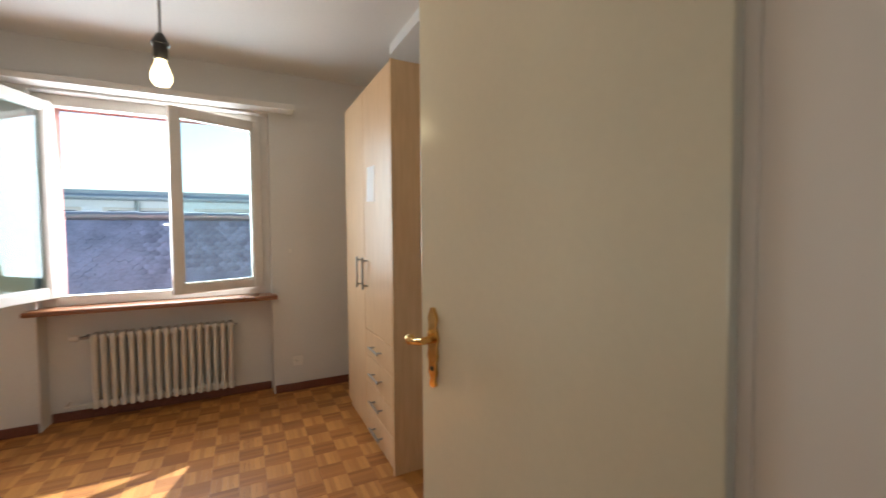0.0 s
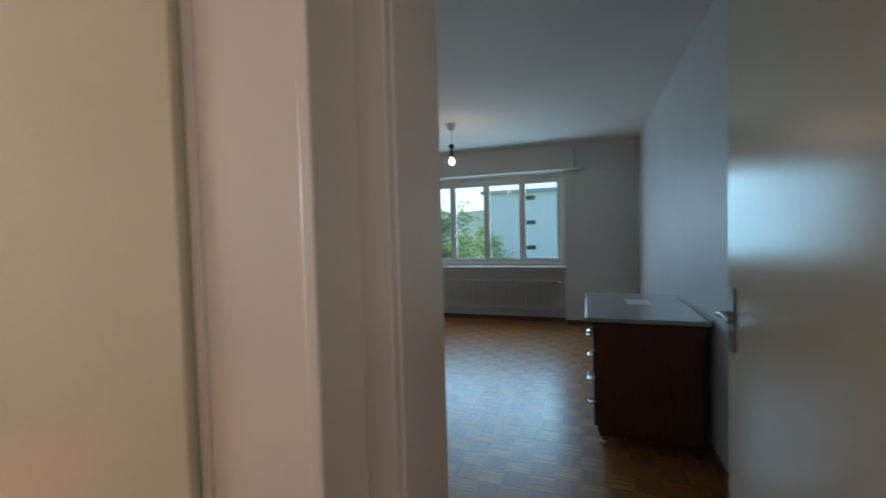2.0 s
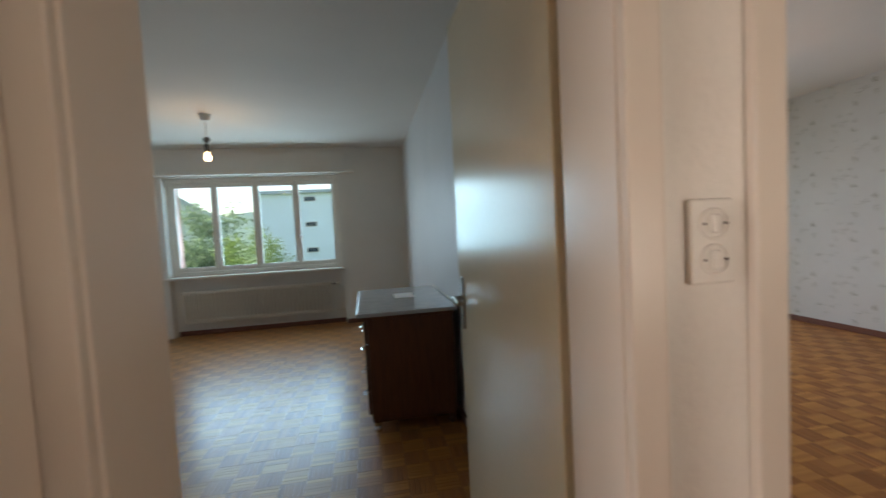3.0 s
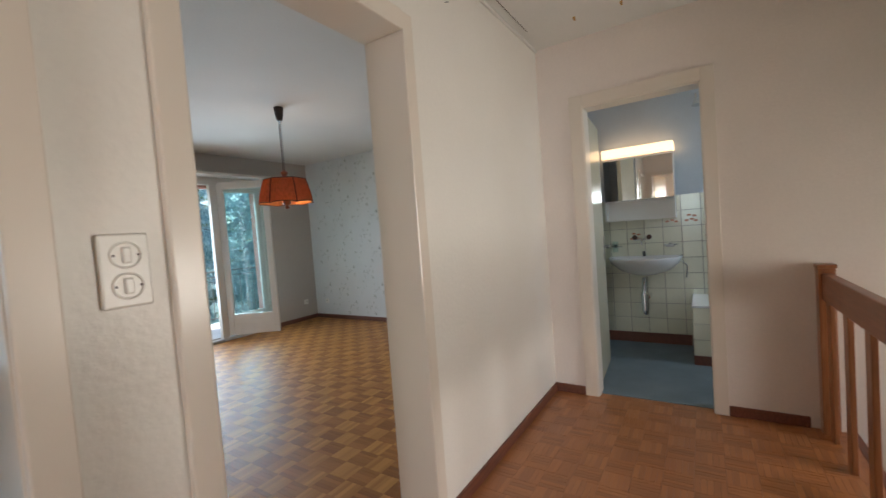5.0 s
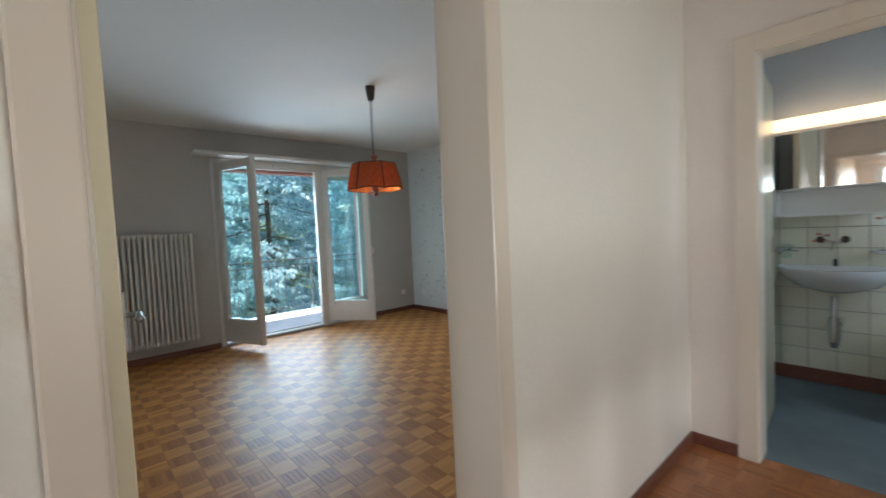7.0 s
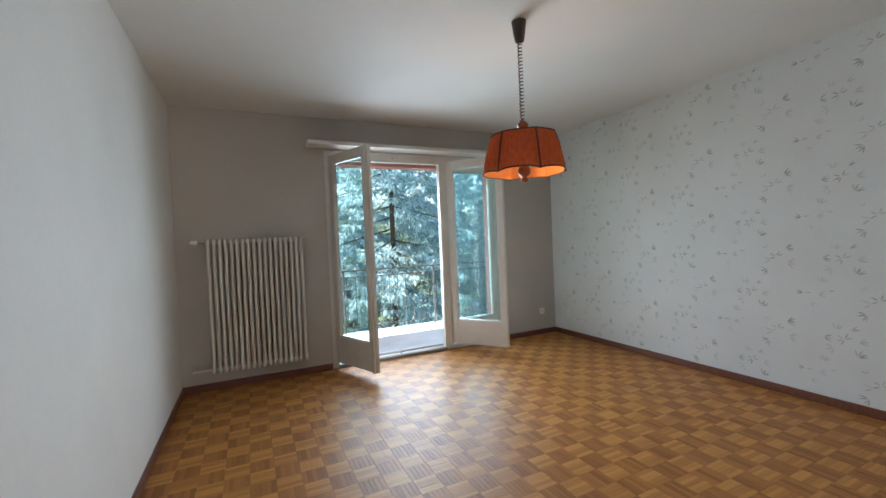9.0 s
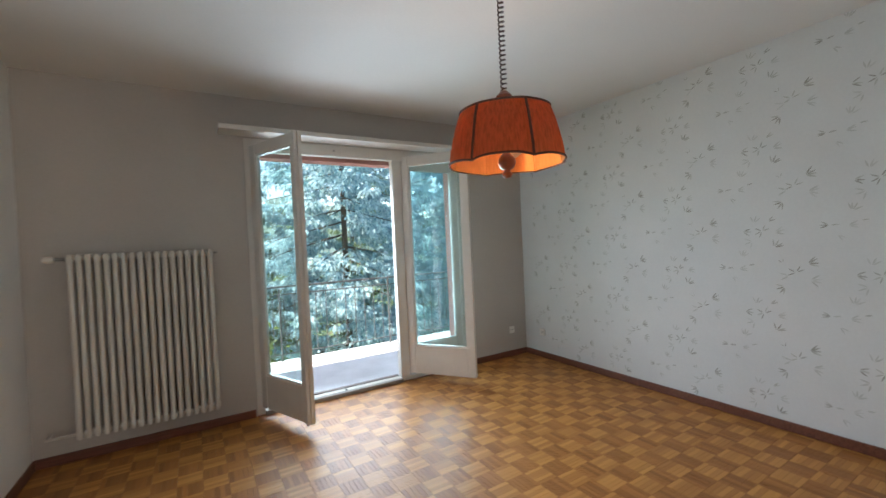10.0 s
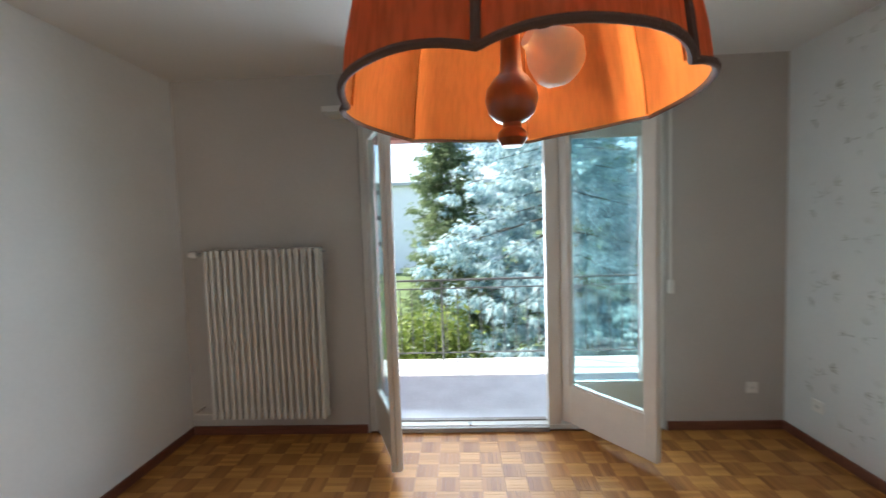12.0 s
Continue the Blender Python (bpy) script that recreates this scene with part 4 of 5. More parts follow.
rail = thing("stair_railing", "brown stained wooden stair railing with flat balusters", "railing", (0, -1.485, 0))
part("newel_post", boxes((-0.075, -0.005, -0.035, 0.035, -0.19, 0.885), bevel=0.004), M["stair_wood"], rail)
part("newel_cap", boxes((-0.082, -0.002, -0.04, 0.04, 0.885, 0.905), bevel=0.004), M["stair_wood"], rail, "darker cap")
part("newel_post", boxes((-3.53, -3.46, -0.035, 0.035, -0.19, 0.885), bevel=0.004), M["stair_wood"], rail)
part("handrail", boxes((-3.46, -0.075, -0.022, 0.022, 0.72, 0.86), bevel=0.006), M["rail_wood"], rail)
part("bottom_rail", boxes((-3.46, -0.075, -0.02, 0.02, -0.16, -0.02), bevel=0.004), M["rail_wood"], rail)
bal = to_mesh("baluster", boxes((-0.035, 0.035, -0.011, 0.011, -0.10, 0.74), bevel=0.003), M["stair_wood"])
for k in range(12):
    shared("baluster", bal, rail, pose(-0.13 - 0.293 * k, 0.0, 0))
structure("landing_edge", boxes((-3.54, -0.0, -1.60, -1.56, -0.22, 0.004), bevel=0.004), M["baseboard"], "wooden landing edge board", "trim")
st = thing("staircase", "brown wooden stair flight going down", "stairs", (0, 0, 0))
for k in range(13):
    z = -0.18 * (k + 1)
    part("step", boxes((-0.35 - 0.25 * k - 0.27, -0.35 - 0.25 * k, -2.55, -1.61, z - 0.04, z), bevel=0.004), M["rail_wood"], st)
part("stringer", place(boxes((-3.8, -0.3, -2.575, -2.552, -0.28, 0.0)), pose(0.06, 0, -0.35, 0, -35.7, 0)), M["rail_wood"], st)

# ---- bathroom ----
tl = to_mesh("tile", boxes((0, 0.006, 0.0012, 0.1488, 0.0012, 0.1488), bevel=0.0015), M["tile"])
bw_back = structure("tile_wall", boxes((1.460, 1.478, -2.4, -0.012, 0.0, 1.40)), M["grout"], "cream square bathroom tiles with dark joints", "wall tiles")
motifs = {(2, 6), (4, 7), (5, 7), (6, 6), (6, 3)}
for r in range(9):
    for c in range(9):
        z0, y1 = 0.10 + 0.145 * r, -0.02 - 0.155 * c
        t = shared("tile", tl, bw_back, Matrix.Translation((1.4535, y1 - 0.15, z0)) @ Matrix.Diagonal((1, 1.02, 0.955, 1)))
        if (c, r) in motifs:
            bm = bmesh.new()
            for k, (yy, zz) in enumerate(((0.05, 0.09), (0.09, 0.10), (0.07, 0.06), (0.11, 0.05), (0.04, 0.045))):
                bmesh.ops.create_uvsphere(bm, u_segments=8, v_segments=5, radius=1, matrix=Matrix.Translation((-0.0006, yy, zz)) @ Matrix.Diagonal((0.0006, 0.018, 0.010, 1)))
            part("flower_print", bm, M["tile_motif"], t)
side = structure("tile_wall_side", boxes((0.80, 1.46, -0.020, -0.0125, 0.0, 1.40)), M["grout"], "cream square bathroom tiles", "wall tiles")
tls = to_mesh("tile", boxes((0.0012, 0.1488, -0.006, 0, 0.0012, 0.1488), bevel=0.0015), M["tile"])
for r in range(9):
    for c in range(4):
        shared("tile", tls, side, Matrix.Translation((1.30 - 0.155 * c, -0.0205, 0.10 + 0.145 * r)) @ Matrix.Diagonal((1, 1, 0.955, 1)))
tub = thing("bath_ledge", "tiled bath surround with a white rim", "bathtub", (0.887, -0.855, 0))
part("core", boxes((0.008, 0.566, -1.5, -0.008, 0.0, 0.465)), M["grout"], tub)
part("rim", boxes((-0.006, 0.566, -1.5, 0.004, 0.466, 0.486), bevel=0.006), M["ceramic"], tub, "white enamel rim")
for r in range(3):
    for c in range(6):
        me = to_mesh("tile", boxes((0, 0.0075, 0.0012, 0.1488, 0.0012, 0.1488), bevel=0.0015), M["tile"]) if r == c == 0 else me
        shared("tile", me, tub, Matrix.Translation((0.0, -0.155 - 0.152 * c, 0.08 + 0.129 * r)) @ Matrix.Diagonal((1, 1, 0.85, 1)))
    for c in range(3):
        me2 = to_mesh("tile", boxes((0.0012, 0.1488, -0.0075, 0.0, 0.0012, 0.1488), bevel=0.0015), M["tile"]) if r == c == 0 else me2
        shared("tile", me2, tub, Matrix.Translation((0.01 + 0.152 * c, -0.0005, 0.08 + 0.129 * r)) @ Matrix.Diagonal((1, 1, 0.85, 1)))
part("skirting", boxes((-0.001, 0.0075, -1.5, 0.0, 0.004, 0.078)), M["baseboard"], tub)

cab = thing("mirror_cabinet", "white mirror cabinet with a lit strip lamp and open shelf", "cabinet", (1.454, -0.457, 0))
part("body", boxes((-0.12, -0.001, -0.30, 0.30, 1.38, 1.80), bevel=0.003), M["plastic"], cab)
part("mirror", boxes((-0.1245, -0.1205, -0.295, 0.02, 1.39, 1.775)), M["mirror"], cab)
part("mirror", boxes((-0.1245, -0.1205, 0.024, 0.295, 1.39, 1.775)), M["mirror"], cab)
part("light_diffuser", boxes((-0.14, -0.001, -0.305, 0.305, 1.801, 1.885), bevel=0.012), M["tube_on"], cab, "lit warm plastic diffuser")
shf = part("open_shelf", boxes((-0.12, -0.001, -0.30, -0.285, 1.195, 1.379), (-0.12, -0.001, 0.285, 0.30, 1.195, 1.379), (-0.12, -0.001, -0.285, 0.285, 1.195, 1.21), (-0.012, -0.001, -0.285, 0.285, 1.21, 1.379)), M["plastic"], cab)

sink = thing("washbasin", "white ceramic wall-hung washbasin", "sink", (1.453, -0.478, 0))
bm = bmesh.new()
rows, seg = [], 28
for k, (fx, zz) in enumerate(((0.10, 0.66), (0.35, 0.675), (0.70, 0.72), (0.93, 0.79), (1.0, 0.835), (1.0, 0.85), (0.94, 0.852), (0.86, 0.835), (0.6, 0.75), (0.2, 0.72))):
    ring = []
    for q in range(seg):
        a = math.pi * q / (seg - 1)
        ring.append(bm.verts.new((-(0.001 if k < 6 else 0.05) - (0.44 if k < 6 else 0.39) * fx * math.sin(a) ** 0.8, 0.315 * fx * math.cos(a), zz)))
    rows.append(ring)
for a, b in zip(rows, rows[1:]):
    for q in range(seg - 1):
        bm.faces.new((a[q], a[q + 1], b[q + 1], b[q]))
    bm.faces.new((a[0], b[0], b[-1], a[-1]))
bm.faces.new(rows[0])
bm.faces.new(rows[-1])
part("basin", bm, M["ceramic"], sink, smooth=True)
bm = bmesh.new()
tube(bm, (-0.2, 0, 0.66), (-0.2, 0, 0.50), 0.018, 12)
tube(bm, (-0.2, 0, 0.52), (-0.2, 0, 0.36), 0.032, 14)
tube(bm, (-0.2, 0, 0.36), (-0.2, 0, 0.32), 0.028, 14, 0.02)
tube(bm, (-0.2, -0.03, 0.48), (-0.001, -0.03, 0.48), 0.016, 12)
part("trap", bm, M["chrome"], sink, "chrome bottle trap", True)
bm = bmesh.new()
tube(bm, (-0.09, 0.0, 0.85), (-0.09, 0.0, 0.90), 0.012, 10)
part("plug", bm, M["dark_plastic"], sink)
bm = bmesh.new()
tube(bm, (-0.10, -0.30, 0.80), (-0.10, -0.345, 0.76), 0.006, 8)
tube(bm, (-0.10, -0.345, 0.76), (-0.10, -0.335, 0.65), 0.006, 8)
tube(bm, (-0.10, 0.30, 0.80), (-0.10, 0.325, 0.74), 0.006, 8)
part("towel_hook", bm, M["chrome"], sink)
tap = thing("wall_tap", "chrome wall tap with two dark cross knobs", "tap", (1.453, -0.463, 1.01))
bm = bmesh.new()
tube(bm, (-0.05, -0.07, 0), (-0.05, 0.07, 0), 0.011, 10)
tube(bm, (-0.05, 0, 0), (-0.13, 0, -0.02), 0.010, 10)
tube(bm, (-0.13, 0, -0.02), (-0.13, 0, -0.05), 0.009, 10)
for y in (-0.055, 0.055):
    tube(bm, (-0.05, y, 0), (0.0, y, 0), 0.009, 10)
part("spout", bm, M["chrome"], tap, smooth=True)
for y in (-0.062, 0.062):
    bm = turned([(0.016, 0), (0.022, 0.008), (0.024, 0.02), (0.018, 0.035), (0.006, 0.038)], 12)
    place(bm, Matrix.Translation((-0.055, y, 0.012)) @ pose(0, 0, 0, 0, -60, 0))
    part("knob", bm, M["brown_plastic"], tap, smooth=True)
for y, nm, lb in ((-0.222, "glass_holder", "chrome toothbrush glass holder on the tiles"), (-0.694, "soap_dish", "small soap dish on the tiles")):
    ob = thing(nm, lb, "holder", (1.453, y, 0.95))
    bm = bmesh.new()
    box(bm, -0.02, 0, -0.015, 0.015, -0.015, 0.015, bevel=0.003)
    for k in range(20):
        a, b = 2 * math.pi * k / 20, 2 * math.pi * (k + 1) / 20
        tube(bm, (-0.06 + 0.04 * math.cos(a), 0.06 * math.sin(a), 0), (-0.06 + 0.04 * math.cos(b), 0.06 * math.sin(b), 0), 0.005, 6)
    part("ring", bm, M["chrome"], ob)
    if nm == "soap_dish":
        part("dish", place(turned([(0.02, -0.02), (0.045, -0.008), (0.052, 0.006), (0.046, 0.004), (0.02, -0.01)], 18), Matrix.Translation((-0.06, 0, 0))), M["ceramic"], ob, smooth=True)
    else:
        part("glass", place(turned([(0.025, -0.05), (0.028, 0.045), (0.03, 0.05)], 16), Matrix.Translation((-0.06, 0, 0))), M["glass"], ob, smooth=True)
shw = thing("shower_head", "chrome shower head on a wall arm", "shower", (1.478, -0.95, 2.14))
bm = bmesh.new()
tube(bm, (0, 0, 0.08), (-0.26, 0, 0.08), 0.009, 10)
tube(bm, (-0.26, 0, 0.08), (-0.28, 0, 0.02), 0.009, 10)
tube(bm, (-0.28, 0, 0.02), (-0.29, 0, -0.02), 0.014, 14, 0.035)
part("arm", bm, M["chrome"], shw, smooth=True)

# ---- dining room lamp ----
LAMP = (-0.50, 2.22)
dl = thing("pendant_lamp", "orange fabric pendant lamp with scalloped shade and turned wood", "ceiling light", (LAMP[0], LAMP[1], 0))
SEG = 96


def lobe(a, k):
    u = (3 * (a - radians(225)) / math.pi) % 1.0        # 0 and 1 at mid panel, ribs at one half
    return 1.0 - k * (1 - abs(math.cos(math.pi * u))) ** 1.6


bm = bmesh.new()
rings = []
LEVELS = ((1.592, 0.236), (1.64, 0.230), (1.69, 0.219), (1.74, 0.205), (1.79, 0.188), (1.797, 0.184))
for z, r in LEVELS:
    rings.append([bm.verts.new((r * lobe(2 * math.pi * q / SEG, 0.065) * math.cos(2 * math.pi * q / SEG), r * lobe(2 * math.pi * q / SEG, 0.065) * math.sin(2 * math.pi * q / SEG), z + 0.010 * (lobe(2 * math.pi * q / SEG, 1.0) - 1) * (1 if z < 1.7 else -0.6))) for q in range(SEG)])
for a, b in zip(rings, rings[1:]):
    for q in range(SEG):
        bm.faces.new((a[q], a[(q + 1) % SEG], b[(q + 1) % SEG], b[q]))
bmesh.ops.solidify(bm, geom=bm.faces[:], thickness=0.0025)
part("shade", bm, M["shade"], dl, "orange-red slubbed fabric shade", True)
bm = bmesh.new()
rings = []
for z, r in LEVELS:
    rings.append([bm.verts.new(((r - 0.004) * lobe(2 * math.pi * q / SEG, 0.065) * math.cos(2 * math.pi * q / SEG), (r - 0.004) * lobe(2 * math.pi * q / SEG, 0.065) * math.sin(2 * math.pi * q / SEG), z + 0.010 * (lobe(2 * math.pi * q / SEG, 1.0) - 1) * (1 if z < 1.7 else -0.6))) for q in range(SEG)])
for a, b in zip(rings, rings[1:]):
    for q in range(SEG):
        bm.faces.new((a[q], a[(q + 1) % SEG], b[(q + 1) % SEG], b[q]))
part("lining", bm, M["shade_lining"], dl, "pale orange inner lining", True)
for zi, nm in ((0, "lower_braid"), (5, "upper_braid")):
    bm = bmesh.new()
    z, r = LEVELS[zi]
    pts = []
    for q in range(SEG):
        a = 2 * math.pi * q / SEG
        f = r * lobe(a, 0.065) + 0.001
        pts.append((f * math.cos(a), f * math.sin(a), z + 0.010 * (lobe(a, 1.0) - 1) * (1 if z < 1.7 else -0.6)))
    ring = []
    for q, p in enumerate(pts):
        a = 2 * math.pi * q / SEG
        ring.append([bm.verts.new((p[0] + 0.0045 * math.cos(w) * math.cos(a), p[1] + 0.0045 * math.cos(w) * math.sin(a), p[2] + 0.0045 * math.sin(w))) for w in [math.pi * i / 4 for i in range(8)]])
    for q in range(SEG):
        for i in range(8):
            bm.faces.new((ring[q][i], ring[(q + 1) % SEG][i], ring[(q + 1) % SEG][(i + 1) % 8], ring[q][(i + 1) % 8]))
    part(nm, bm, M["shade_trim"], dl, "dark brown braid")
for k in range(6):
    a = radians(225 + 30 + 60 * k)
    bm = bmesh.new()
    for (z0, r0), (z1, r1) in zip(LEVELS, LEVELS[1:]):
        tube(bm, ((r0 * 0.937 + 0.003) * math.cos(a), (r0 * 0.937 + 0.003) * math.sin(a), z0 - (0.01 if z0 < 1.7 else -0.006)), ((r1 * 0.937 + 0.003) * math.cos(a), (r1 * 0.937 + 0.003) * math.sin(a), z1 - (0.01 if z1 < 1.7 else -0.006)), 0.005, 6)
    part("rib_braid", bm, M["shade_trim"], dl)
for k in range(6):
    a = radians(225 + 30 + 60 * k)
    bm = bmesh.new()
    for (z0, r0), (z1, r1) in zip(LEVELS, LEVELS[1:]):
        tube(bm, ((r0 * 0.937 - 0.006) * math.cos(a), (r0 * 0.937 - 0.006) * math.sin(a), z0 - (0.008 if z0 < 1.7 else -0.006)), ((r1 * 0.937 - 0.006) * math.cos(a), (r1 * 0.937 - 0.006) * math.sin(a), z1 - (0.008 if z1 < 1.7 else -0.006)), 0.0016, 5)
    part("lining_seam", bm, M["seam"], dl)
part("turned_stem", turned([(0.004, 1.533), (0.014, 1.535), (0.021, 1.545), (0.020, 1.553), (0.013, 1.56), (0.013, 1.566), (0.022, 1.570), (0.032, 1.580), (0.0365, 1.597), (0.034, 1.612), (0.024, 1.626), (0.016, 1.634), (0.0145, 1.65), (0.012, 1.70), (0.014, 1.76), (0.022, 1.80), (0.036, 1.812), (0.038, 1.822), (0.024, 1.834), (0.020, 1.842), (0.030, 1.852), (0.032, 1.866), (0.020, 1.880), (0.010, 1.888)], 24), M["turned"], dl, "turned red-brown wooden stem", True)
bm = bmesh.new()
for k in range(3):
    a = radians(225 + 30 + 120 * k)
    tube(bm, (0, 0, 1.79), (0.172 * math.cos(a), 0.172 * math.sin(a), 1.802), 0.003, 6)
part("shade_carrier", bm, M["steel"], dl)
bm = bmesh.new()
tube(bm, (0.014, 0.01, 1.75), (0.05, 0.03, 1.70), 0.014, 12)
part("bulb_holder", bm, M["dark_plastic"], dl)
b = part("bulb", place(turned([(0.006, -0.032), (0.03, -0.025), (0.042, -0.008), (0.043, 0.006), (0.034, 0.028), (0.016, 0.05), (0.013, 0.06)], 20), Matrix.Translation((0.075, 0.045, 1.668)) @ pose(0, 0, 0, 0, -70, 30)), M["frosted"], dl, "white globe bulb", True)
b.visible_shadow = False
bm = bmesh.new()
pts = [(0.0115 * math.cos(0.72 * k), 0.0115 * math.sin(0.72 * k), 1.88 + (2.34 - 1.88) * k / 210) for k in range(211)]
for a, c in zip(pts, pts[1:]):
    tube(bm, a, c, 0.0032, 5)
part("coiled_cable", bm, M["brown_plastic"], dl)
part("ceiling_cup", turned([(0.012, 2.33), (0.026, 2.335), (0.034, 2.38), (0.042, 2.448), (0.038, 2.45)], 20), M["brown_plastic"], dl, smooth=True)

# ---- balcony and outdoors ----
structure("balcony_slab", boxes((-2.2, 1.9, 4.68, 5.99, -0.16, -0.02), bevel=0.01), M["concrete"], "pale concrete balcony slab", "balcony")
structure("door_step", boxes((-1.20, 0.71, 4.47, 4.68, -0.012, 0.02)), M["concrete"], "pale concrete door step", "door step")
br = thing("balcony_railing", "thin dark iron balcony railing with bars", "railing", (0, 5.93, 0))
for z, r in ((0.845, 0.012), (0.756, 0.008), (0.065, 0.008)):
    bm = bmesh.new()
    tube(bm, (-2.15, 0, z), (1.85, 0, z), r, 8)
    part("rail_bar", bm, M["iron"], br)
bm = bmesh.new()
tube(bm, (0, 0, 0.065), (0, 0, 0.756), 0.0055, 6)
bar = to_mesh("bar", bm, M["iron"])
for k in range(33):
    shared("bar", bar, br, pose(-2.1 + 0.122 * k, 0, 0))
for x in (-2.15, -0.8, 0.55, 1.85):
    bm = bmesh.new()
    tube(bm, (x, 0, -0.03), (x, 0, 0.85), 0.013, 8)
    part("post", bm, M["iron"], br)

GROUND = -3.0
structure("ground", boxes((-400, 400, -400, 400, GROUND - 0.2, GROUND)), M["grass"], "grass and garden ground", "ground")


def blades(rng, pts, dirs, length, width, droop):
    """Small leaf blades at points, hanging along their directions."""
    n = len(pts)
    side = np.cross(dirs, rng.normal(size=(n, 3)))
    side /= np.linalg.norm(side, axis=1)[:, None] + 1e-9
    ln = length * rng.uniform(0.6, 1.3, n)[:, None]
    wd_ = width * rng.uniform(0.6, 1.3, n)[:, None]
    mid = pts + dirs * ln * 0.5 + side * wd_ * 0.5
    mid2 = pts + dirs * ln * 0.5 - side * wd_ * 0.5
    tip = pts + dirs * ln + np.array([0, 0, -droop]) * ln
    v = np.stack([pts, mid, tip, mid2], 1).reshape(-1, 3)
    f = np.arange(4 * n).reshape(-1, 4)
    return v, f


def conifer(label, x, y, height, radius, material, seed, whorls=38, per=15, blades_per=46):
    rng = np.random.default_rng(seed)
    ob = thing("spruce_tree", label, "tree", (x, y, GROUND))
    bm = bmesh.new()
    tube(bm, (0, 0, 0), (0, 0, height * 0.97), 0.09, 10, 0.02)
    P, D = [], []
    for w in range(whorls):
        z = height * (0.10 + 0.87 * w / whorls)
        reach = radius * (1 - 0.92 * w / whorls) * 1.0
        for k in range(per):
            a = rng.uniform(0, 2 * math.pi)
            L = reach * rng.uniform(0.65, 1.12)
            tip = np.array([math.cos(a) * L, math.sin(a) * L, z - 0.28 * L + 0.1])
            root = np.array([0, 0, z])
            if L > 0.8 and k < 5:
                tube(bm, root, root + (tip - root) * 0.8, 0.014, 5, 0.006)
            # flat sprays of needles strung along the branch, with gaps between
            for q in range(max(2, int(2.6 * L))):
                s = rng.uniform(0.15, 1.0) ** 0.75
                heart = root + (tip - root) * s + np.array([0, 0, -0.12 * L * s * s])
                heart = heart + rng.normal(size=3) * np.array([0.16, 0.16, 0.05]) * (0.3 + 0.4 * L * s)
                size = rng.uniform(0.12, 0.26)
                d = rng.normal(size=(blades_per, 3)) * np.array([1.0, 1.0, 0.30])
                d /= np.linalg.norm(d, axis=1)[:, None]
                pts = heart + d * size * rng.uniform(0.1, 1.0, blades_per)[:, None]
                d = d * 0.7 + np.array([math.cos(a) * 0.6, math.sin(a) * 0.6, -0.35])
                P.append(pts)
                D.append(d / np.linalg.norm(d, axis=1)[:, None])
    part("trunk", bm, M["bark"], ob)
    v, f = blades(rng, np.concatenate(P), np.concatenate(D), 0.12, 0.036, 0.3)
    me = bpy.data.meshes.new("crown")
    me.from_pydata(v.tolist(), [], f.tolist())
    me.materials.append(material)
    cr = new("crown", me)
    cr.parent = ob
    return ob


def bush(name, label, x, y, z0, r, h, material, seed, count=9000):
    rng = np.random.default_rng(seed)
    ob = thing(name, label, "tree" if name == "tree" else "bush", (x, y, GROUND))
    bm = bmesh.new()
    for k in range(7):
        a = rng.uniform(0, 6.28)
        tube(bm, (0, 0, 0), (math.cos(a) * r * 0.5, math.sin(a) * r * 0.5, z0 - GROUND + h * 0.5), 0.07 * r, 6, 0.02)
    part("trunk", bm, M["bark"], ob)
    cents = rng.normal(size=(40, 3)) * np.array([0.45 * r, 0.45 * r, 0.28 * h]) + np.array([0, 0, z0 - GROUND + h * 0.45])
    pts = cents[rng.integers(0, 40, count)] + rng.normal(size=(count, 3)) * 0.17 * r
    d = rng.normal(size=(count, 3))
    d /= np.linalg.norm(d, axis=1)[:, None]
    v, f = blades(rng, pts, d, 0.10 * r, 0.05 * r, 0.2)
    me = bpy.data.meshes.new("crown")
    me.from_pydata(v.tolist(), [], f.tolist())
    me.materials.append(material)
    new("crown", me).parent = ob
    return ob


conifer("tall blue-green spruce with drooping branches beyond the balcony", 1.5, 10.6, 13.0, 3.6, M["spruce"], 3)
conifer("second blue-green spruce beside the balcony", 5.6, 11.4, 14.0, 4.4, M["spruce"], 4)
conifer("darker green conifer behind the spruces", 2.9, 14.2, 15.5, 4.6, M["spruce_green"], 5, 26, 9, 30)
conifer("slender green conifer beside the spruce", -0.9, 12.0, 9.5, 1.6, M["spruce_green"], 6, 44, 13, 40)
bush("bush", "yellow-green garden bush below the balcony", -1.2, 9.6, -2.4, 1.3, 2.6, M["bush"], 7)
bush("tree", "leafy green garden tree below the bedroom window", -9.8, 26.0, -2.8, 1.8, 3.6, M["bush"], 8)
bush("tree", "leafy tree in a distant garden", -16.0, 34.0, -2.6, 3.0, 5.0, M["spruce_green"], 9)
bush("bush", "broad sunny bush in the garden", -7.6, 21.0, -2.9, 1.8, 1.8, M["bush"], 10)

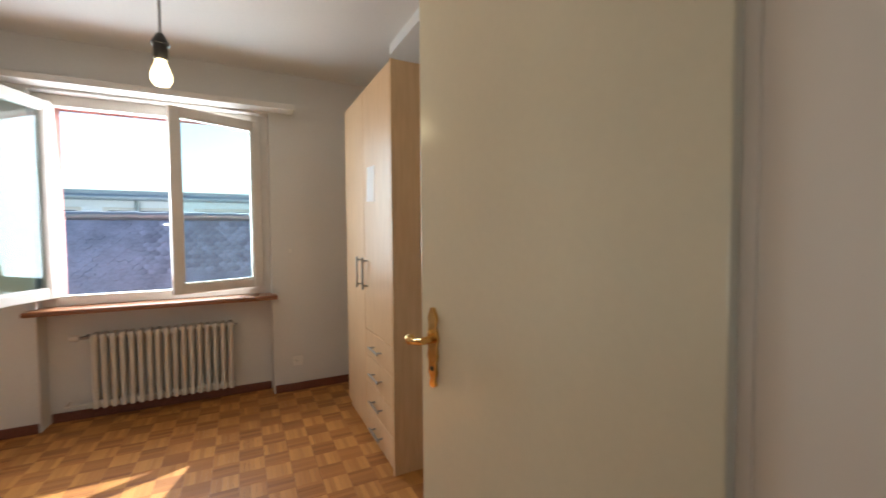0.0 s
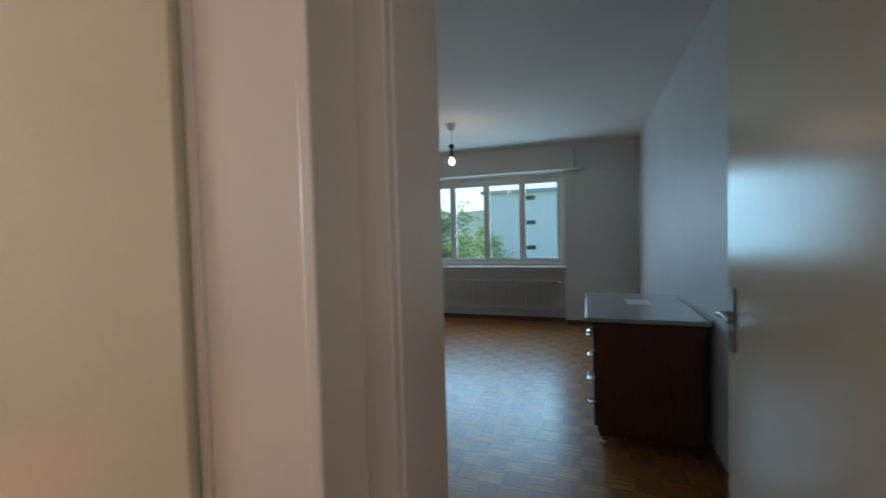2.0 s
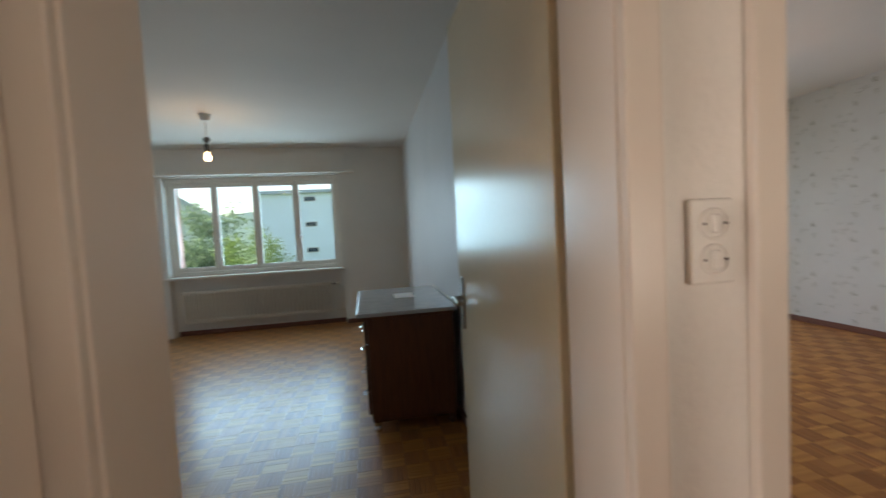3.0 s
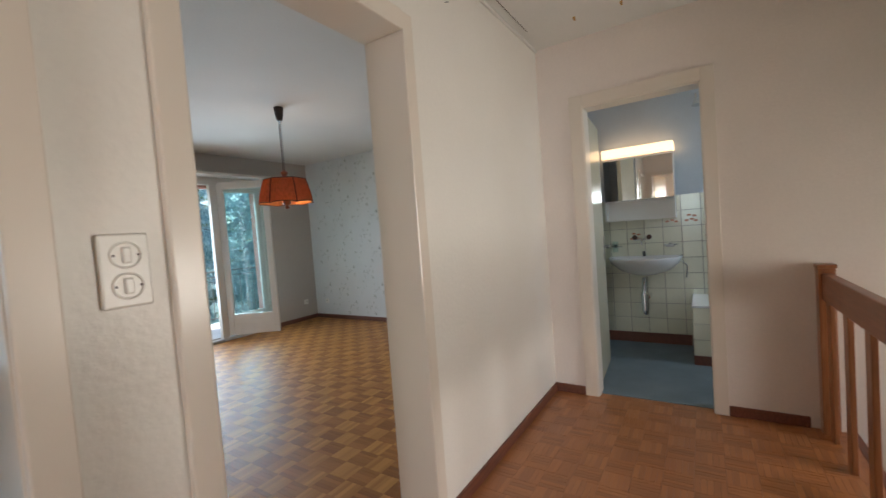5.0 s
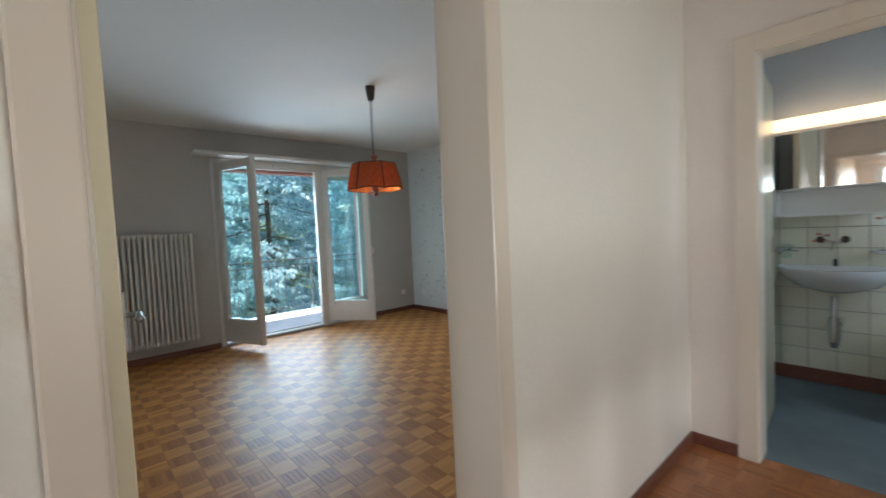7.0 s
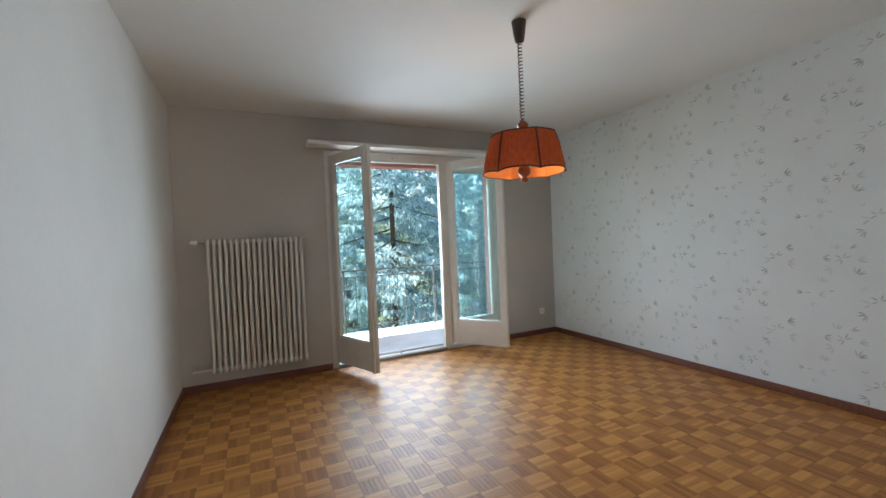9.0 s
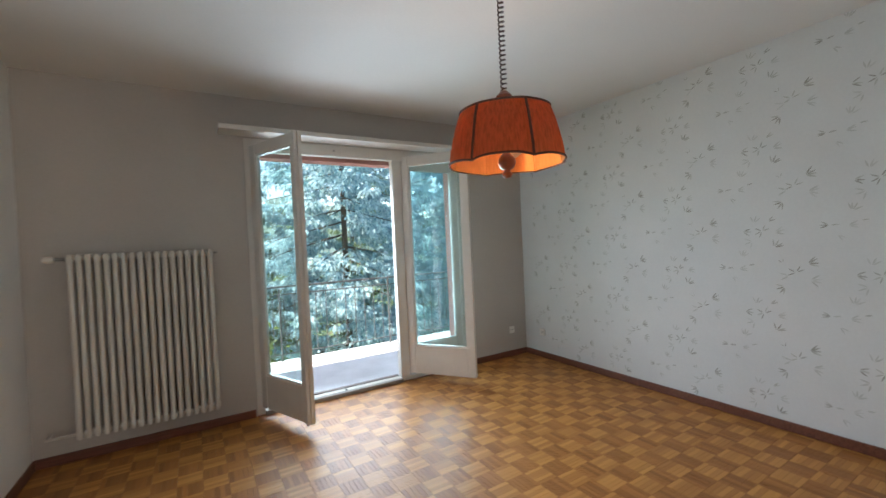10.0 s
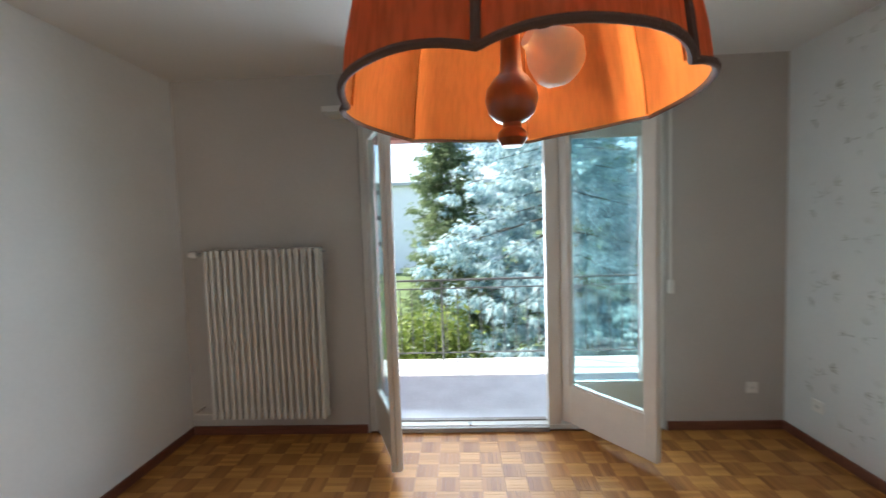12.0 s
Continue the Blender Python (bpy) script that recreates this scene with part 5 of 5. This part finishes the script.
bl = thing("apartment_building", "white rendered apartment block with small windows", "building", (-12.8, 40, GROUND))
part("wall", wall_run("x", 0, 9, 0, 16, 0, 8.2, [(4.0, 5.1, 2.55, 3.05), (8.5, 9.6, 2.55, 3.05)]), M["render_white"], bl)
part("roof", boxes((-0.3, 16.3, -0.4, 9.3, 8.2, 8.5)), M["zinc"], bl)
for x in (4.0, 8.5, 12.5):
    for z in (2.55, 5.0, 7.4):
        w = part("window", boxes((x, x + 1.1, -0.05, -0.005, z, z + 0.5)), M["window_paint"], bl)
        part("pane", boxes((x + 0.06, x + 1.04, -0.06, -0.052, z + 0.06, z + 0.44)), M["dark_window"], w)
hl = bmesh.new()
for k in range(60):
    a = radians(20 + 140 * k / 59)
    hgt = 26 + 12 * math.sin(k * 0.33) + 5 * math.sin(k * 1.3)
    for r, z in ((220, GROUND - 1), (330, hgt)):
        hl.verts.new((r * math.cos(a), r * math.sin(a), z))
hl.verts.ensure_lookup_table()
for k in range(59):
    hl.faces.new((hl.verts[2 * k], hl.verts[2 * k + 2], hl.verts[2 * k + 3], hl.verts[2 * k + 1]))
structure("backdrop", hl, M["hill"], "distant wooded hillside", "hill")

# neighbour's tiled roof outside the west window
SLOPE = math.atan2(2.1, 2.0)
nb = thing("neighbour_house", "neighbouring house with a scalloped slate-grey tile roof", "house", (-10.55, -5.5, 0))
part("wall", boxes((-3.5, 1.9, 0, 9.0, GROUND, -0.9)), M["render_white"], nb)
part("gable_wall", boxes((-0.9, -0.05, 0, 9.0, -0.9, 1.36)), M["render_white"], nb)
rf = part("roof", place(boxes((0, 3.1, -0.2, 9.2, -0.06, 0)), Matrix.Translation((0, 0, 1.47)) @ pose(0, 0, 0, 0, math.degrees(SLOPE), 0)), M["slate_rest"], nb)
rm = bmesh.new()
tube(rm, (0, -0.21, -0.005), (0, 0.21, 0.005), 0.065, 10)
cap = to_mesh("ridge_cap", rm, M["zinc"])
for k in range(23):
    shared("ridge_cap", cap, nb, pose(0, 0.01 + 0.41 * k, 1.495))


def scallop():
    bm = bmesh.new()
    out = [(-0.0, -0.078), (0.09, -0.078)] + [(0.09 + 0.085 * math.sin(math.pi * k / 8), -0.078 * math.cos(math.pi * k / 8)) for k in range(1, 8)] + [(0.09, 0.078), (0.0, 0.078)]
    up = [bm.verts.new((x, y, 0.024 if x > 0.05 else 0.012)) for x, y in out]
    lo = [bm.verts.new((x, y, 0.010 if x > 0.05 else 0.0)) for x, y in out]
    bm.faces.new(up)
    for k in range(len(up)):
        q = (k + 1) % len(up)
        bm.faces.new((up[k], lo[k], lo[q], up[q]))
    return bm


tile_me = to_mesh("roof_tile", scallop(), M["slate"])
base_m = Matrix.Translation((0, 0, 1.47)) @ pose(0, 0, 0, 0, math.degrees(SLOPE), 0)
rng = random.Random(11)
tv = np.array([v.co[:] for v in tile_me.vertices])
tf = [list(p.vertices) for p in tile_me.polygons]
VV, FF, made_tiles = [], [], 0
for r in range(25):
    for c in range(84):
        m = base_m @ pose(0.08 + 0.078 * r, 0.06 + 0.107 * c + (0.0535 if r % 2 else 0), 0.004 + rng.uniform(0, 0.004), 0, rng.uniform(-1, 3), rng.uniform(-2, 2)) @ Matrix.Scale(0.67, 4)
        if 33 <= c < 58 and r < 12:
            shared("roof_tile", tile_me, rf, m)
        else:
            w = (np.array(m.to_3x3()) @ tv.T).T + np.array(m.translation)
            FF += [[i + len(VV) * len(tv) for i in f] for f in tf]
            VV.append(w)
me = bpy.data.meshes.new("roof_tiles_rest")
me.from_pydata(np.concatenate(VV).tolist(), [], FF)
me.materials.append(M["slate_rest"])
tagged(new("roof_tiles_rest", me), kind="stuff").parent = rf
fb = thing("far_house", "pale building with a gutter behind the tiled roof", "house", (-16.0, -9.0, 0))
part("wall", boxes((-4, 0, 0, 16, GROUND, 2.15)), M["render_white"], fb)
part("roof", boxes((-4.2, 0.3, -0.3, 16.3, 2.15, 2.3)), M["zinc"], fb)
gt = bmesh.new()
tube(gt, (0.35, -0.3, 2.12), (0.35, 16.3, 2.12), 0.07, 10)
tube(gt, (0.12, 6.0, 2.1), (0.12, 6.0, GROUND), 0.05, 8)
part("gutter", gt, M["zinc"], fb)
for k in range(5):
    w = part("window", boxes((0.0, 0.03, 3.4 + 1.9 * k, 4.9 + 1.9 * k, 1.0, 1.9)), M["window_paint"], fb)
    part("pane", boxes((0.031, 0.04, 3.5 + 1.9 * k, 4.8 + 1.9 * k, 1.08, 1.82)), M["dark_window"], w)

# ---- printed sprigs of the wallpaper ----
def fan(x, z, angles, length):
    return [(x, z, a, length) for a in angles]


# leaves (sideways, up, angle, length) of the three motifs and their places on the half-drop repeat
STAR = (20, 65, 150, 205, 250)
MOTIFS = (
    ((2.12, 1.79), fan(0, 0, STAR, 0.040) + fan(-0.10, 0.0, (25, -8, -35), 0.045) + fan(0.058, -0.098, (100, 62, 30, 12), 0.048) + fan(0.03, 0.055, (20, 48), 0.042),
     fan(0.06, -0.01, (15, -10, 35), 0.05) + fan(-0.04, 0.05, (70, 110, 40), 0.045) + fan(-0.05, -0.06, (160, 200, 250), 0.045)),
    ((1.95, 2.06), fan(0, 0, STAR[:4], 0.042) + fan(0.05, 0.05, (8, 30, 52, -12), 0.052) + fan(-0.052, -0.085, (170, 200, 235, 260), 0.046) + fan(-0.06, 0.055, (80, 150), 0.024),
     fan(0.06, -0.04, (10, -20, 30, -45), 0.052) + fan(-0.03, -0.02, (160, 215), 0.05)),
    ((1.77, 1.81), fan(-0.02, 0.0, (172, 195, 148, 5), 0.040) + fan(0.10, 0.02, (8,), 0.036),
     fan(0.07, 0.07, (60, 85, 30, 110), 0.045) + fan(0.05, -0.005, (10, 30, -15), 0.045) + fan(0.01, -0.05, (-60, -30), 0.04)),
)
rng = random.Random(21)
prints = {"sprig_ink": ([], []), "sprig_faint": ([], [])}
for (my0, mz0), ink, faint in MOTIFS:
    for i in range(-5, 6):
        for j in range(-8, 9):
            cy, cz = my0 + 0.54 * i, mz0 + 0.265 * i + 0.53 * j
            if not (0.26 < cy < 4.26 and 0.16 < cz < H - 0.1):
                continue
            for key, leaves in (("sprig_ink", ink), ("sprig_faint", faint)):
                V, F = prints[key]
                for x, z, a, ln in leaves:
                    a = radians(a + rng.uniform(-5, 5))
                    ux, uz, n = math.cos(a), math.sin(a), len(V)
                    for along, side in ((0.12, 0), (0.4, 0.085), (0.75, 0.07), (1.0, 0), (0.75, -0.05), (0.4, -0.075)):
                        px, pz = 1.08 * x + 1.15 * ln * (along * ux - side * uz), 1.08 * z + 1.15 * ln * (along * uz + side * ux)
                        V.append((1.5294, cy - px, min(cz + pz, H - 0.003)))
                    F.append(tuple(range(n, n + 6)))
for key, (V, F) in prints.items():
    me = bpy.data.meshes.new("printed_sprigs")
    me.from_pydata(V, [], F)
    me.materials.append(M[key])
    tagged(new("printed_sprigs", me), kind="stuff").parent = wall_sprigs

# ---- parquet pieces, last ----
SQ = 0.125


def square_rows(vertical):
    w = SQ / 5
    rows = []
    for k in range(5):
        a0, a1 = -SQ / 2 + k * w + 0.0005, -SQ / 2 + (k + 1) * w - 0.0005
        rows.append((-SQ / 2 + 0.0006, SQ / 2 - 0.0006, a0, a1) if not vertical else (a0, a1, -SQ / 2 + 0.0006, SQ / 2 - 0.0006))
    return rows


def slat_faces(x0, x1, y0, y1, z, n):
    v = [(x0, y0, -0.012), (x1, y0, -0.012), (x1, y1, -0.012), (x0, y1, -0.012), (x0, y0, z), (x1, y0, z), (x1, y1, z), (x0, y1, z)]
    f = [(n + 4, n + 5, n + 6, n + 7), (n, n + 1, n + 5, n + 4), (n + 1, n + 2, n + 6, n + 5), (n + 2, n + 3, n + 7, n + 6), (n + 3, n, n + 4, n + 7)]
    return v, f


def square_mesh(vertical, material):
    V, F = [], []
    for k, (x0, x1, y0, y1) in enumerate(square_rows(vertical)):
        v, f = slat_faces(x0, x1, y0, y1, (k * 37 % 5) * 0.00012 - 0.0004, len(V))
        V += v
        F += f
    me = bpy.data.meshes.new("parquet_square")
    me.from_pydata(V, [], F)
    me.materials.append(material)
    return me


def parquet(floor_ob, areas, mx, my, loose=None):
    """Mosaic squares over rectangles; the ones in the loose stretch are single pieces."""
    r = random.Random(5)
    rest = {False: ([], []), True: ([], [])}
    piece = {False: square_mesh(False, mx), True: square_mesh(True, my)} if loose else None
    for ax0, ax1, ay0, ay1 in areas:
        for i in range(math.floor(ax0 / SQ), math.ceil(ax1 / SQ)):
            for j in range(math.floor(ay0 / SQ), math.ceil(ay1 / SQ)):
                cx, cy, ver = (i + 0.5) * SQ, (j + 0.5) * SQ, (i + j) % 2 == 0
                full = cx - SQ / 2 >= ax0 and cx + SQ / 2 <= ax1 and cy - SQ / 2 >= ay0 and cy + SQ / 2 <= ay1
                if loose and full and loose[0] < cx < loose[1] and loose[2] < cy < loose[3]:
                    shared("parquet_square", piece[ver], floor_ob, pose(cx, cy, r.uniform(-0.0003, 0.0003)))
                    continue
                V, F = rest[ver]
                for x0, x1, y0, y1 in square_rows(ver):
                    x0, x1, y0, y1 = max(ax0, cx + x0), min(ax1, cx + x1), max(ay0, cy + y0), min(ay1, cy + y1)
                    if x1 - x0 > 0.002 and y1 - y0 > 0.002:
                        v, f = slat_faces(x0, x1, y0, y1, r.uniform(-0.0007, 0.0), len(V))
                        V += v
                        F += f
    for ver, material in ((False, mx), (True, my)):
        me = bpy.data.meshes.new("parquet_rest")
        me.from_pydata(rest[ver][0], [], rest[ver][1])
        me.materials.append(material)
        tagged(new("parquet_rest", me), kind="stuff").parent = floor_ob


# of each pair, the y material carries the painted-in loss of sheen
parquet(floor_dining, [(-2.511, 1.53, 0.18, 4.38)], M["oak_x"], M["oak_y_shaded"], (-0.9, 1.1, 2.1, 4.3))
parquet(floor_bedroom, [(-6.0, -2.585, 0.66, 5.1), (-3.54, -2.585, 0.18, 0.66), (-5.62, -3.47, 5.1, 5.22)], M["bed_x"], M["bed_y_shaded"])
parquet(floor_west, [(-6.8, -3.71, -3.0, 0.56), (-6.936, -6.8, -1.86, -0.51)], M["oak_x"], M["oak_y_shaded"])
parquet(floor_hall, [(-3.54, 0.0, -1.56, 0.0), (0.0, 0.06, -0.969, -0.306), (-3.71, -3.54, -0.9, -0.153), (-3.485, -2.728, 0.0, 0.18), (-2.416, -1.585, 0.0, 0.18)], M["hall_x"], M["hall_y_shaded"])
